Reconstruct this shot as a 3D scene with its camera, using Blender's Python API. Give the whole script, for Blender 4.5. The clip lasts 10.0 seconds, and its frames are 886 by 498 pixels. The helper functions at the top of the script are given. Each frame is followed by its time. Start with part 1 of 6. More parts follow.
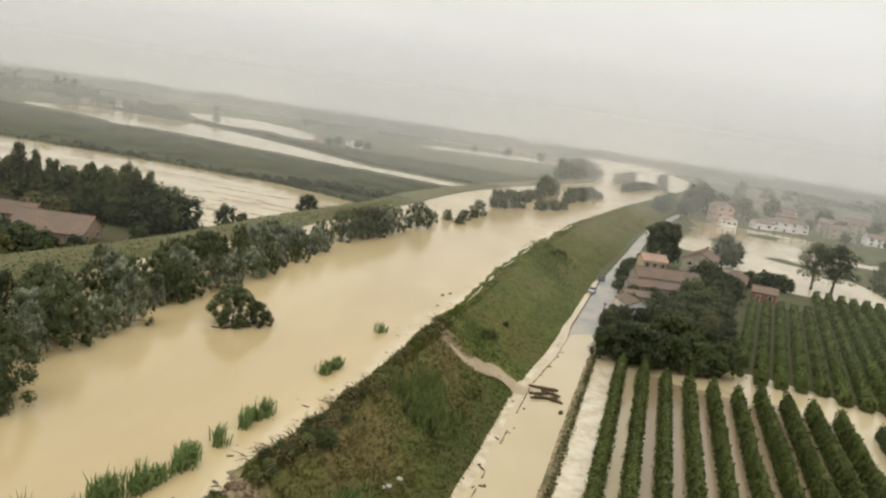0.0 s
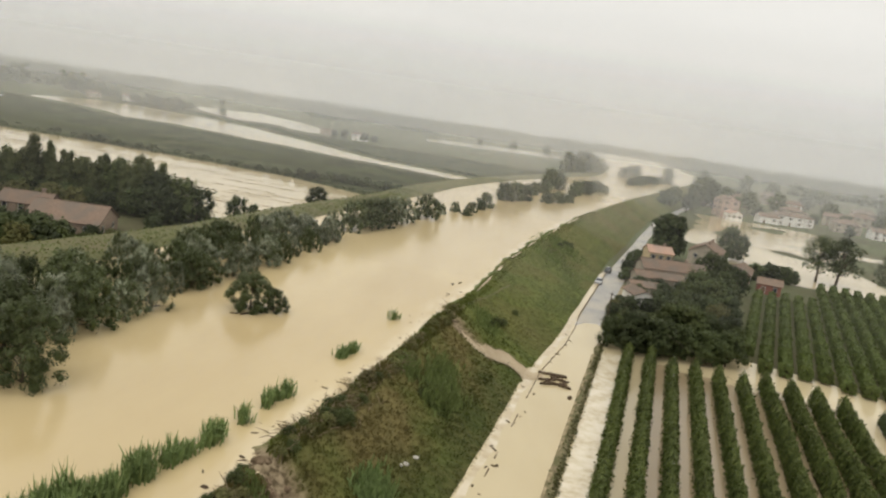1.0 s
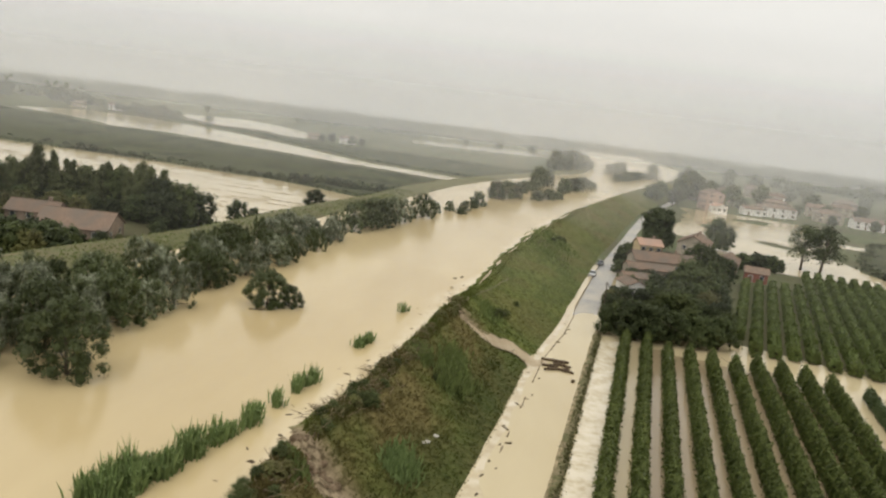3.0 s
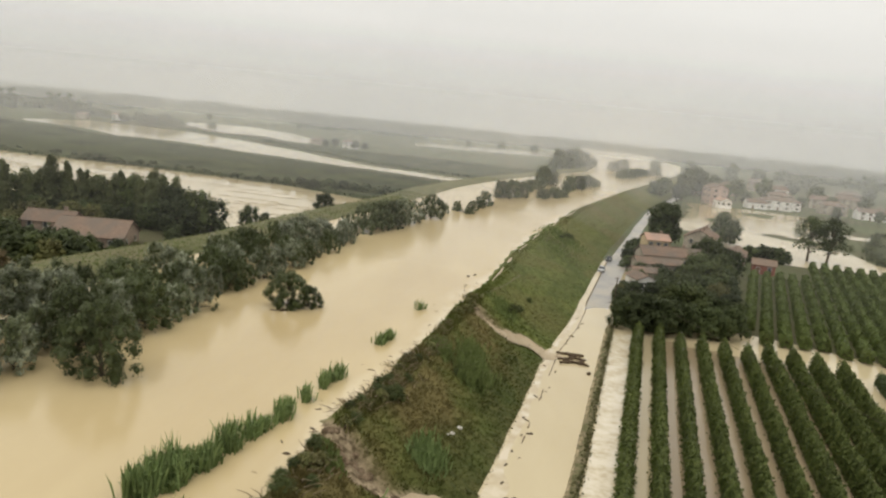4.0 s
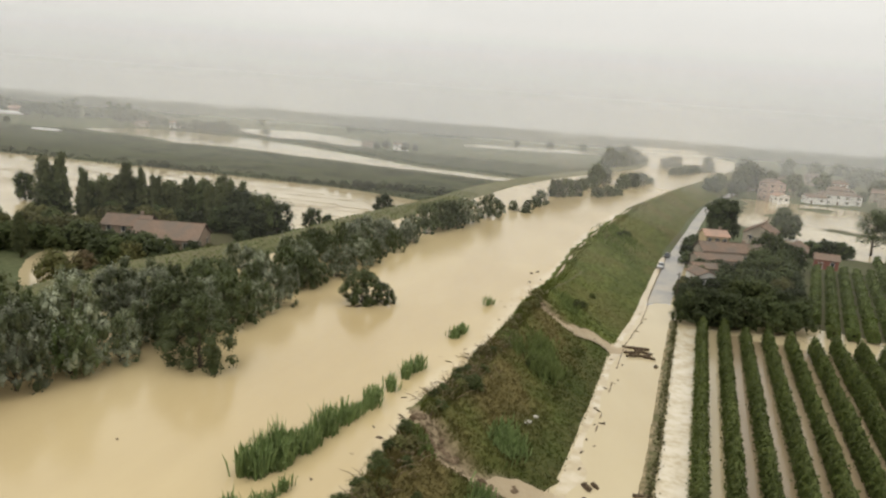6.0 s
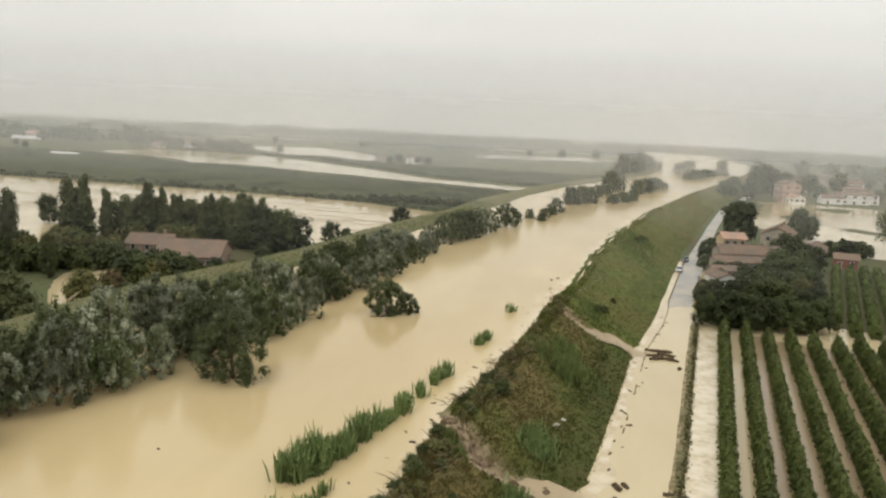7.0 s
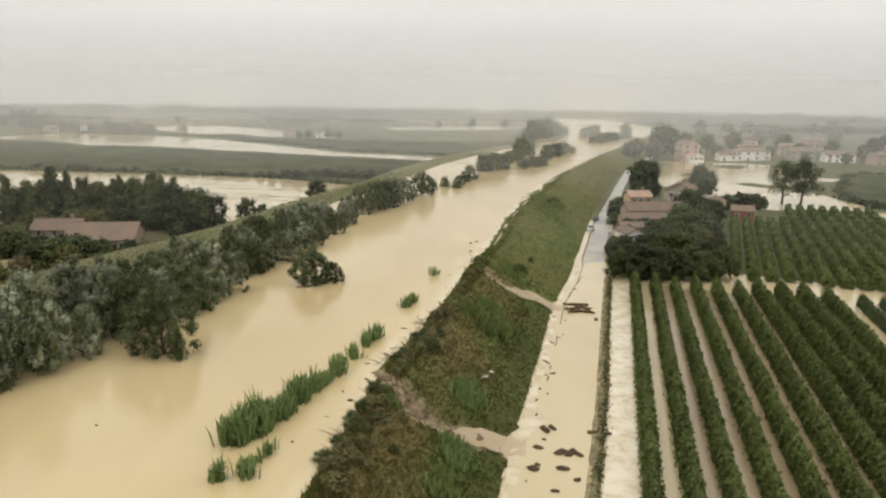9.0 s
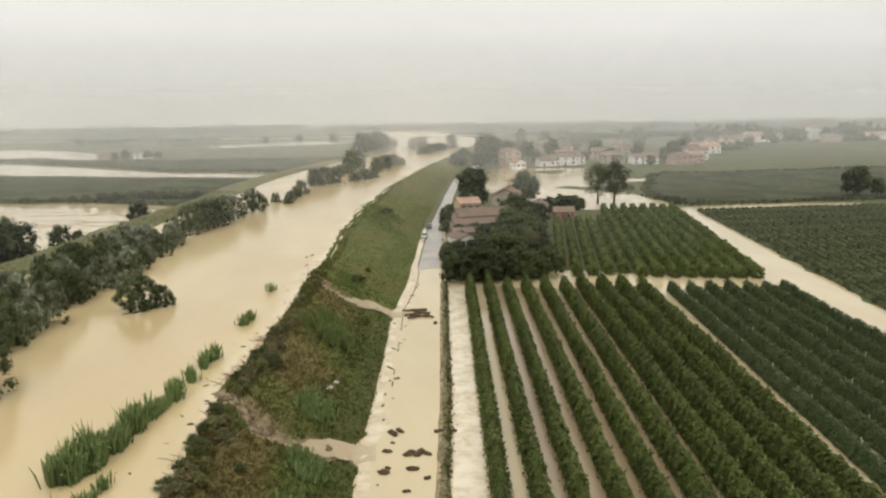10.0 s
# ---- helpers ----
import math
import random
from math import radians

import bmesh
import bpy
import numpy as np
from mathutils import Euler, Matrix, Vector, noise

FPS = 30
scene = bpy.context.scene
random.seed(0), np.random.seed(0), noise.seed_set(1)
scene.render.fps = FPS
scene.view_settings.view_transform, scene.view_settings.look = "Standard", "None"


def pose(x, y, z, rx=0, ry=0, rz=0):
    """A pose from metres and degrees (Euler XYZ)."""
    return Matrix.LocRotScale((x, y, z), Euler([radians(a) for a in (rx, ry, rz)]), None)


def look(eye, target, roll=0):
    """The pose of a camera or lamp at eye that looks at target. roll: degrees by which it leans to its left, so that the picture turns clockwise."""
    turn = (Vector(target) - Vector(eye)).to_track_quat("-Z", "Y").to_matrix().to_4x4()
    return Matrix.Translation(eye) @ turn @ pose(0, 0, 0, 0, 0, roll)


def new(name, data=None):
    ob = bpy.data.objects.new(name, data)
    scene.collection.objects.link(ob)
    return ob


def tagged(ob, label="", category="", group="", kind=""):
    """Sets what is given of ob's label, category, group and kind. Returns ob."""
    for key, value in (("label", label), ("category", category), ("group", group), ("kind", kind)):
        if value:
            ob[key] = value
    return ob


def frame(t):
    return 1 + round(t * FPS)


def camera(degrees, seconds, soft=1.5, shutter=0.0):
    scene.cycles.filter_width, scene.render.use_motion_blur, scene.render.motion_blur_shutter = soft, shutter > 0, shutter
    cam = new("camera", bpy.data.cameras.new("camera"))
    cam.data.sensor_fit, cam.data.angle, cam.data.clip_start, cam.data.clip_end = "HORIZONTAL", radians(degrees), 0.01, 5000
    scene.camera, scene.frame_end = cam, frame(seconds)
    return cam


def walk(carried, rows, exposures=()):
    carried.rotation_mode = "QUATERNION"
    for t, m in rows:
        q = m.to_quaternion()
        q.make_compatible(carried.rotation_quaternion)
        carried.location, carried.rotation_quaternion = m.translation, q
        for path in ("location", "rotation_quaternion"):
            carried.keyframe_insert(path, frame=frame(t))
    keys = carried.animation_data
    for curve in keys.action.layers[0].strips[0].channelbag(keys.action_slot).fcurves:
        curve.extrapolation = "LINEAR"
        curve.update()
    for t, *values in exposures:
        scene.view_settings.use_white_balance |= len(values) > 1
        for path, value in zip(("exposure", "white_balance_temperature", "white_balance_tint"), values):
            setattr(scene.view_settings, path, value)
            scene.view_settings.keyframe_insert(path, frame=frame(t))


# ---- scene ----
cam = camera(59.6, 10.0, soft=2.3)
PATH = [
    (0, (6.419, 14.868, 39.52), (6.321, 16.837, 39.183), 8.5),
    (0.5, (5.934, 13.592, 39.167), (5.83, 15.559, 38.822), 8.6),
    (1, (5.499, 12.057, 38.995), (5.393, 14.023, 38.642), 8.6),
    (1.5, (5.13, 10.519, 38.858), (5.026, 12.484, 38.503), 8.7),
    (2, (4.523, 8.983, 38.755), (4.427, 10.95, 38.407), 8.5),
    (2.5, (3.768, 7.474, 38.672), (3.686, 9.442, 38.326), 8.0),
    (4, (1.279, 3.49, 38.07), (1.198, 5.459, 37.73), 5.8),
    (4.5, (0.432, 2.513, 37.989), (0.321, 4.481, 37.649), 5.6),
    (5, (-0.393, 1.374, 37.841), (-0.543, 3.339, 37.499), 5.5),
    (5.5, (-1.136, 0.396, 37.867), (-1.319, 2.357, 37.516), 5.2),
    (7, (-2.737, -2.455, 37.547), (-2.978, -0.496, 37.227), 2.7),
    (7.5, (-3.137, -3.241, 37.401), (-3.39, -1.28, 37.1), 1.9),
    (8, (-3.413, -4.012, 37.195), (-3.645, -2.049, 36.896), 1.3),
    (8.5, (-3.607, -4.611, 37.032), (-3.792, -2.644, 36.719), 1.0),
    (9, (-3.68, -5.399, 36.798), (-3.699, -3.436, 36.416), 0.8),
    (9.5, (-3.813, -7.005, 36.846), (-3.573, -5.063, 36.433), 0.6),
    (10, (-3.843, -6.371, 36.26), (-3.442, -4.442, 35.914), -0.6),
]
walk(cam, [(t, look(eye, target, roll)) for t, eye, target, roll in PATH], [(0, 0.0), (8.6, 0.0), (9.5, 0.09), (10, 0.08)])

# ---------------------------------------------------------------- light and air
RIVER = 6.85          # level of the swollen river above the flooded fields

world = bpy.data.worlds.new("overcast_sky")
scene.world = world
world.use_nodes = True
wn, wl = world.node_tree.nodes, world.node_tree.links
wn.clear()
w_out = wn.new("ShaderNodeOutputWorld")
w_bg = wn.new("ShaderNodeBackground")
w_sky = wn.new("ShaderNodeTexSky")
w_sky.sky_type = "NISHITA"
w_sky.sun_disc = False
w_sky.sun_elevation = radians(48)
w_sky.sun_rotation = radians(200)
w_sky.air_density, w_sky.dust_density, w_sky.ozone_density = 1.0, 6.0, 0.6
w_grey = wn.new("ShaderNodeHueSaturation")
w_grey.inputs["Saturation"].default_value = 0.18
w_grey.inputs["Value"].default_value = 0.10
w_co = wn.new("ShaderNodeTexCoord")
w_sep = wn.new("ShaderNodeSeparateXYZ")
w_ramp = wn.new("ShaderNodeValToRGB")
w_ramp.color_ramp.elements[0].position = 0.0
w_ramp.color_ramp.elements[0].color = (0.78, 0.77, 0.735, 1)
w_ramp.color_ramp.elements[1].position = 1.0
w_ramp.color_ramp.elements[1].color = (1.48, 1.45, 1.36, 1)
e = w_ramp.color_ramp.elements.new(0.16)
e.color = (0.965, 0.945, 0.893, 1)
w_map = wn.new("ShaderNodeMapping")
w_map.inputs["Scale"].default_value = (1.2, 1.2, 4.5)
w_cloud = wn.new("ShaderNodeTexNoise")
w_cloud.inputs["Scale"].default_value = 1.6
w_cloud.inputs["Detail"].default_value = 4
w_cr = wn.new("ShaderNodeMapRange")
w_cr.inputs["From Min"].default_value, w_cr.inputs["From Max"].default_value = 0.3, 0.7
w_cr.inputs["To Min"].default_value, w_cr.inputs["To Max"].default_value = 0.94, 1.05
w_mul = wn.new("ShaderNodeMix")
w_mul.data_type, w_mul.blend_type = "RGBA", "MULTIPLY"
w_mul.inputs["Factor"].default_value = 1.0
w_mix = wn.new("ShaderNodeMix")
w_mix.data_type = "RGBA"
w_mix.inputs["Factor"].default_value = 0.88
wl.new(w_co.outputs["Generated"], w_sep.inputs[0])
wl.new(w_sep.outputs["Z"], w_ramp.inputs["Fac"])
wl.new(w_co.outputs["Generated"], w_map.inputs["Vector"])
wl.new(w_map.outputs["Vector"], w_cloud.inputs["Vector"])
wl.new(w_cloud.outputs["Fac"], w_cr.inputs["Value"])
wl.new(w_ramp.outputs["Color"], w_mul.inputs["A"])
wl.new(w_cr.outputs["Result"], w_mul.inputs["B"])
wl.new(w_sky.outputs["Color"], w_grey.inputs["Color"])
wl.new(w_grey.outputs["Color"], w_mix.inputs["A"])
wl.new(w_mul.outputs["Result"], w_mix.inputs["B"])
wl.new(w_mix.outputs["Result"], w_bg.inputs["Color"])
w_bg.inputs["Strength"].default_value = 1.0
wl.new(w_bg.outputs["Background"], w_out.inputs["Surface"])

sun = new("sun", bpy.data.lights.new("sun", "SUN"))
sun.data.energy = 0.7
sun.data.angle = radians(40)
sun.data.color = (1.0, 0.96, 0.9)
sun.matrix_world = look((-30, -60, 100), (0, 0, 0))


# ---------------------------------------------------------------- materials
def nodes_of(name):
    m = bpy.data.materials.new(name)
    m.use_nodes = True
    nt = m.node_tree
    return m, nt.nodes, nt.links, nt.nodes["Principled BSDF"]


def rgb(c):
    return (c[0], c[1], c[2], 1.0)


def mixer(n, l, fac, a, b, blend="MIX"):
    mx = n.new("ShaderNodeMix")
    mx.data_type, mx.blend_type = "RGBA", blend
    for key, val in (("Factor", fac), ("A", a), ("B", b)):
        if hasattr(val, "is_linked"):
            l.new(val, mx.inputs[key])
        elif key == "Factor":
            mx.inputs[key].default_value = val
        else:
            mx.inputs[key].default_value = rgb(val)
    return mx.outputs["Result"]


def noise_fac(n, l, scale, lo=0.35, hi=0.65, detail=4, stretch=(1, 1, 1)):
    geo = n.new("ShaderNodeNewGeometry")
    mp = n.new("ShaderNodeMapping")
    mp.inputs["Scale"].default_value = stretch
    l.new(geo.outputs["Position"], mp.inputs["Vector"])
    tx = n.new("ShaderNodeTexNoise")
    tx.inputs["Scale"].default_value = scale
    tx.inputs["Detail"].default_value = detail
    l.new(mp.outputs["Vector"], tx.inputs["Vector"])
    mr = n.new("ShaderNodeMapRange")
    mr.inputs["From Min"].default_value, mr.inputs["From Max"].default_value = lo, hi
    l.new(tx.outputs["Fac"], mr.inputs["Value"])
    return mr.outputs["Result"]


def bumped(n, l, bsdf, scale, strength, distance=0.1, stretch=(1, 1, 1)):
    b = n.new("ShaderNodeBump")
    b.inputs["Strength"].default_value = strength
    b.inputs["Distance"].default_value = distance
    l.new(noise_fac(n, l, scale, 0.2, 0.8, 5, stretch), b.inputs["Height"])
    l.new(b.outputs["Normal"], bsdf.inputs["Normal"])


def surface(name, c1, c2, c3=None, fine=2.0, coarse=0.15, rough=0.85, bump=0.4, spec=0.25, vary=0.0, metal=0.0, stretch=(1, 1, 1)):
    """Grain between c1 and c2, wide patches towards c3; vary: change from piece to piece."""
    m, n, l, bsdf = nodes_of(name)
    col = mixer(n, l, noise_fac(n, l, fine, stretch=stretch), c1, c2)
    if c3:
        col = mixer(n, l, noise_fac(n, l, coarse, 0.42, 0.62, 3), col, c3)
    if vary:
        info = n.new("ShaderNodeObjectInfo")
        mr = n.new("ShaderNodeMapRange")
        mr.inputs["To Min"].default_value, mr.inputs["To Max"].default_value = 1 - vary, 1 + vary
        l.new(info.outputs["Random"], mr.inputs["Value"])
        col = mixer(n, l, 1.0, col, mr.outputs["Result"], "MULTIPLY")
    l.new(col, bsdf.inputs["Base Color"])
    bsdf.inputs["Roughness"].default_value = rough
    bsdf.inputs["Specular IOR Level"].default_value = spec
    bsdf.inputs["Metallic"].default_value = metal
    if bump:
        bumped(n, l, bsdf, fine * 2, bump, 0.08, stretch)
    return m


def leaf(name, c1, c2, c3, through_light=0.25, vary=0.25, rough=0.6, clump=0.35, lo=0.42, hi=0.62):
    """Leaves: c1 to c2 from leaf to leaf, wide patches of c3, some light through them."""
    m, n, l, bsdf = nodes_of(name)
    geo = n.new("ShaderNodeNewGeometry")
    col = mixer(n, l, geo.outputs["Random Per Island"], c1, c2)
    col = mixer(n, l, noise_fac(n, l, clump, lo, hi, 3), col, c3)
    info = n.new("ShaderNodeObjectInfo")
    mr = n.new("ShaderNodeMapRange")
    mr.inputs["To Min"].default_value, mr.inputs["To Max"].default_value = 1 - vary, 1 + vary
    l.new(info.outputs["Random"], mr.inputs["Value"])
    col = mixer(n, l, 1.0, col, mr.outputs["Result"], "MULTIPLY")
    l.new(col, bsdf.inputs["Base Color"])
    bsdf.inputs["Roughness"].default_value = rough
    bsdf.inputs["Specular IOR Level"].default_value = 0.18
    tr = n.new("ShaderNodeBsdfTranslucent")
    l.new(col, tr.inputs["Color"])
    ms = n.new("ShaderNodeMixShader")
    ms.inputs["Fac"].default_value = through_light
    l.new(bsdf.outputs[0], ms.inputs[1])
    l.new(tr.outputs[0], ms.inputs[2])
    l.new(ms.outputs[0], n["Material Output"].inputs["Surface"])
    return m


def muddy_water(name, c1, c2, rough, ripple, scale):
    m, n, l, bsdf = nodes_of(name)
    col = mixer(n, l, noise_fac(n, l, 0.03, 0.35, 0.65, 5, (1.6, 0.5, 1)), c1, c2)
    l.new(col, bsdf.inputs["Base Color"])
    bsdf.inputs["Roughness"].default_value = rough
    bsdf.inputs["IOR"].default_value = 1.33
    bsdf.inputs["Specular IOR Level"].default_value = 0.5
    bumped(n, l, bsdf, scale, ripple, 0.12, (1.0, 0.55, 1))
    return m


M_RIVER = muddy_water("river_water", (0.436, 0.336, 0.178), (0.515, 0.410, 0.228), 0.16, 0.10, 0.9)
rn, rlk = M_RIVER.node_tree.nodes, M_RIVER.node_tree.links
at = rn.new("ShaderNodeAttribute")
at.attribute_name = "churn"
mu = rn.new("ShaderNodeMath")
mu.operation = "MULTIPLY"
rlk.new(at.outputs["Fac"], mu.inputs[0])
rlk.new(noise_fac(rn, rlk, 0.5, 0.32, 0.58, 5, (1.0, 0.3, 1)), mu.inputs[1])
paint = rn["Principled BSDF"].inputs["Base Color"]
rlk.new(mixer(rn, rlk, mu.outputs[0], paint.links[0].from_socket, (0.62, 0.53, 0.37)), paint)
M_FLOOD = muddy_water("flood_water", (0.447, 0.366, 0.216), (0.521, 0.438, 0.275), 0.10, 0.10, 1.4)
# flood colour darkened: shade and reflection of the hedge rows painted in
M_SHADED_LANE = muddy_water("shaded_lane_water", (0.29, 0.222, 0.132), (0.37, 0.29, 0.182), 0.16, 0.12, 1.6)
M_STREAM = muddy_water("overflow_water", (0.27, 0.205, 0.12), (0.50, 0.405, 0.265), 0.45, 0.5, 2.5)
# pale tone holds both foam and the sky's reflection, put into the colour
M_FOAM_SHEEN = surface("foam_and_sky_sheen", (0.47, 0.385, 0.245), (0.60, 0.52, 0.37), (0.64, 0.57, 0.43), 1.1, 0.35, 0.2, 0.35, 0.5)
M_FOOT = surface("foaming_edge_water", (0.44, 0.355, 0.215), (0.50, 0.415, 0.265), (0.57, 0.49, 0.35), 0.9, 0.30, 0.2, 0.3, 0.5)
M_GROUND = surface("wet_field", (0.062, 0.076, 0.030), (0.096, 0.106, 0.045), (0.080, 0.074, 0.036), 0.8, 0.02, 0.9, 0.5)
M_SOIL = surface("wet_soil", (0.17, 0.12, 0.075), (0.25, 0.185, 0.12), (0.12, 0.085, 0.05), 1.8, 0.4, 0.8, 0.9)
M_ASPHALT = surface("wet_asphalt", (0.205, 0.20, 0.19), (0.285, 0.278, 0.265), (0.36, 0.325, 0.265), 3.0, 0.12, 0.42, 0.2, 0.4)
M_BARK = surface("bark", (0.06, 0.045, 0.03), (0.12, 0.095, 0.07), None, 6.0, 0.3, 0.9, 0.8)
M_LOG = surface("driftwood", (0.055, 0.036, 0.02), (0.10, 0.07, 0.04), None, 4.0, 0.3, 0.8, 0.8)
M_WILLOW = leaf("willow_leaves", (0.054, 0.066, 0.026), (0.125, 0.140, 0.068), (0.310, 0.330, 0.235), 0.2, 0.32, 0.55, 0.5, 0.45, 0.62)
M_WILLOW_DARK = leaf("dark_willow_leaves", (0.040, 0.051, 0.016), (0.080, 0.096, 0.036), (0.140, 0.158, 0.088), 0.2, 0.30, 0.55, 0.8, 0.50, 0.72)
M_CANOPY = surface("crop_canopy", (0.036, 0.044, 0.017), (0.064, 0.072, 0.030), (0.030, 0.034, 0.014), 0.45, 0.045, 0.9, 0.9, 0.2)
M_DARK = leaf("dark_leaves", (0.034, 0.046, 0.016), (0.066, 0.081, 0.029), (0.048, 0.060, 0.020), 0.22, 0.40)
M_POPLAR = leaf("poplar_leaves", (0.064, 0.075, 0.029), (0.118, 0.130, 0.056), (0.088, 0.096, 0.037), 0.25, 0.3)
M_BROAD = leaf("broad_leaves", (0.046, 0.061, 0.019), (0.086, 0.104, 0.036), (0.066, 0.077, 0.025), 0.25)
M_FRESH = leaf("river_bush_leaves", (0.085, 0.102, 0.036), (0.150, 0.168, 0.066), (0.115, 0.126, 0.046), 0.25)
M_OLIVE = leaf("yellowing_leaves", (0.078, 0.082, 0.027), (0.128, 0.126, 0.044), (0.098, 0.092, 0.032), 0.25)
M_RUST = leaf("rusty_leaves", (0.070, 0.052, 0.024), (0.110, 0.078, 0.038), (0.080, 0.070, 0.028), 0.25)
M_ORCHARD = leaf("orchard_leaves", (0.048, 0.066, 0.014), (0.108, 0.132, 0.034), (0.140, 0.160, 0.046), 0.25, 0.15, 0.6, 0.9, 0.50, 0.76)
M_ORCHARD_COOL = leaf("bluish_orchard_leaves", (0.042, 0.062, 0.022), (0.092, 0.118, 0.046), (0.070, 0.092, 0.034), 0.25, 0.15, 0.6)
# mist painted into a paler orchard leaf colour for the farther block
M_ORCHARD_HAZED = leaf("hazed_orchard_leaves", (0.086, 0.114, 0.030), (0.132, 0.166, 0.050), (0.112, 0.135, 0.040), 0.25, 0.10)
# lighter leaf colours: skylight on the hedge tops put into the material
M_LIT_TOP = leaf("lit_top_leaves", (0.100, 0.125, 0.036), (0.165, 0.190, 0.062), (0.125, 0.150, 0.045), 0.3, 0.1)
M_LIT_TOP_COOL = leaf("cool_lit_top_leaves", (0.085, 0.112, 0.046), (0.135, 0.165, 0.075), (0.105, 0.130, 0.056), 0.3, 0.1)
M_RANK = leaf("rank_weeds", (0.082, 0.090, 0.028), (0.165, 0.160, 0.060), (0.130, 0.112, 0.048), 0.25, 0.2)
M_LUSH = leaf("fresh_willow_leaves", (0.075, 0.105, 0.034), (0.17, 0.22, 0.085), (0.23, 0.27, 0.13), 0.25, 0.1)
M_CROP = leaf("crop_leaves", (0.062, 0.076, 0.030), (0.092, 0.108, 0.045), (0.075, 0.086, 0.036), 0.2, 0.1)
M_REED = leaf("reed_blades", (0.105, 0.155, 0.045), (0.245, 0.310, 0.125), (0.165, 0.220, 0.080), 0.35, 0.1)
M_GRASS = leaf("bank_grass", (0.075, 0.100, 0.028), (0.135, 0.158, 0.048), (0.115, 0.115, 0.04), 0.25, 0.0)
M_TILE = surface("clay_roof_tiles", (0.150, 0.103, 0.075), (0.225, 0.158, 0.116), (0.150, 0.120, 0.095), 3.0, 0.25, 0.85, 0.5, 0.2, 0.12)
M_TILE_PALE = surface("pale_roof_tiles", (0.33, 0.205, 0.150), (0.42, 0.275, 0.205), (0.29, 0.21, 0.165), 3.0, 0.25, 0.85, 0.5, 0.2, 0.1)
M_YELLOW = surface("yellow_plaster", (0.52, 0.40, 0.24), (0.58, 0.45, 0.28), (0.47, 0.37, 0.24), 1.2, 0.3, 0.9, 0.15)
M_BEIGE = surface("beige_plaster", (0.34, 0.295, 0.23), (0.42, 0.37, 0.30), (0.28, 0.245, 0.19), 1.2, 0.3, 0.9, 0.15)
M_WHITE = surface("white_plaster", (0.72, 0.70, 0.66), (0.80, 0.78, 0.74), (0.66, 0.63, 0.58), 1.0, 0.25, 0.9, 0.12)
M_PINK = surface("pink_plaster", (0.40, 0.29, 0.24), (0.46, 0.34, 0.28), (0.37, 0.28, 0.235), 1.0, 0.25, 0.9, 0.12)
M_RED = surface("red_brick", (0.22, 0.085, 0.060), (0.28, 0.118, 0.085), (0.19, 0.088, 0.066), 2.0, 0.3, 0.9, 0.3)
M_STONE = surface("old_brick_wall", (0.26, 0.19, 0.14), (0.34, 0.26, 0.20), (0.22, 0.17, 0.13), 2.0, 0.3, 0.9, 0.4)
M_GLASS = surface("dark_window_glass", (0.03, 0.035, 0.04), (0.05, 0.055, 0.06), None, 1.0, 0.3, 0.12, 0.0, 0.5)
M_FRAME = surface("painted_frame", (0.55, 0.53, 0.49), (0.62, 0.60, 0.56), None, 3.0, 0.3, 0.6, 0.0)
M_SHUTTER = surface("faded_shutter", (0.17, 0.14, 0.10), (0.22, 0.18, 0.13), None, 3.0, 0.3, 0.6, 0.0)
M_DOOR = surface("brown_door", (0.12, 0.075, 0.045), (0.17, 0.11, 0.07), None, 3.0, 0.3, 0.6, 0.1)
M_METAL = surface("galvanised_metal", (0.42, 0.42, 0.42), (0.50, 0.50, 0.50), None, 3.0, 0.3, 0.5, 0.0, 0.5)
M_POST = surface("concrete_post", (0.40, 0.38, 0.34), (0.50, 0.48, 0.44), None, 5.0, 0.3, 0.9, 0.2)
M_CARWHITE = surface("white_car_paint", (0.42, 0.42, 0.42), (0.46, 0.46, 0.46), None, 2.0, 0.3, 0.2, 0.0, 0.5)
M_CARDARK = surface("dark_car_paint", (0.03, 0.032, 0.036), (0.045, 0.047, 0.05), None, 2.0, 0.3, 0.2, 0.0, 0.5)
M_TYRE = surface("rubber", (0.02, 0.02, 0.02), (0.03, 0.03, 0.03), None, 5.0, 0.3, 0.8, 0.1)
M_RAG = surface("washed_up_rubbish", (0.38, 0.36, 0.31), (0.48, 0.45, 0.40), None, 4.0, 0.3, 0.7, 0.3)
M_FILM = surface("greenhouse_film", (0.46, 0.45, 0.43), (0.54, 0.53, 0.51), None, 1.0, 0.2, 0.4, 0.1, 0.4)


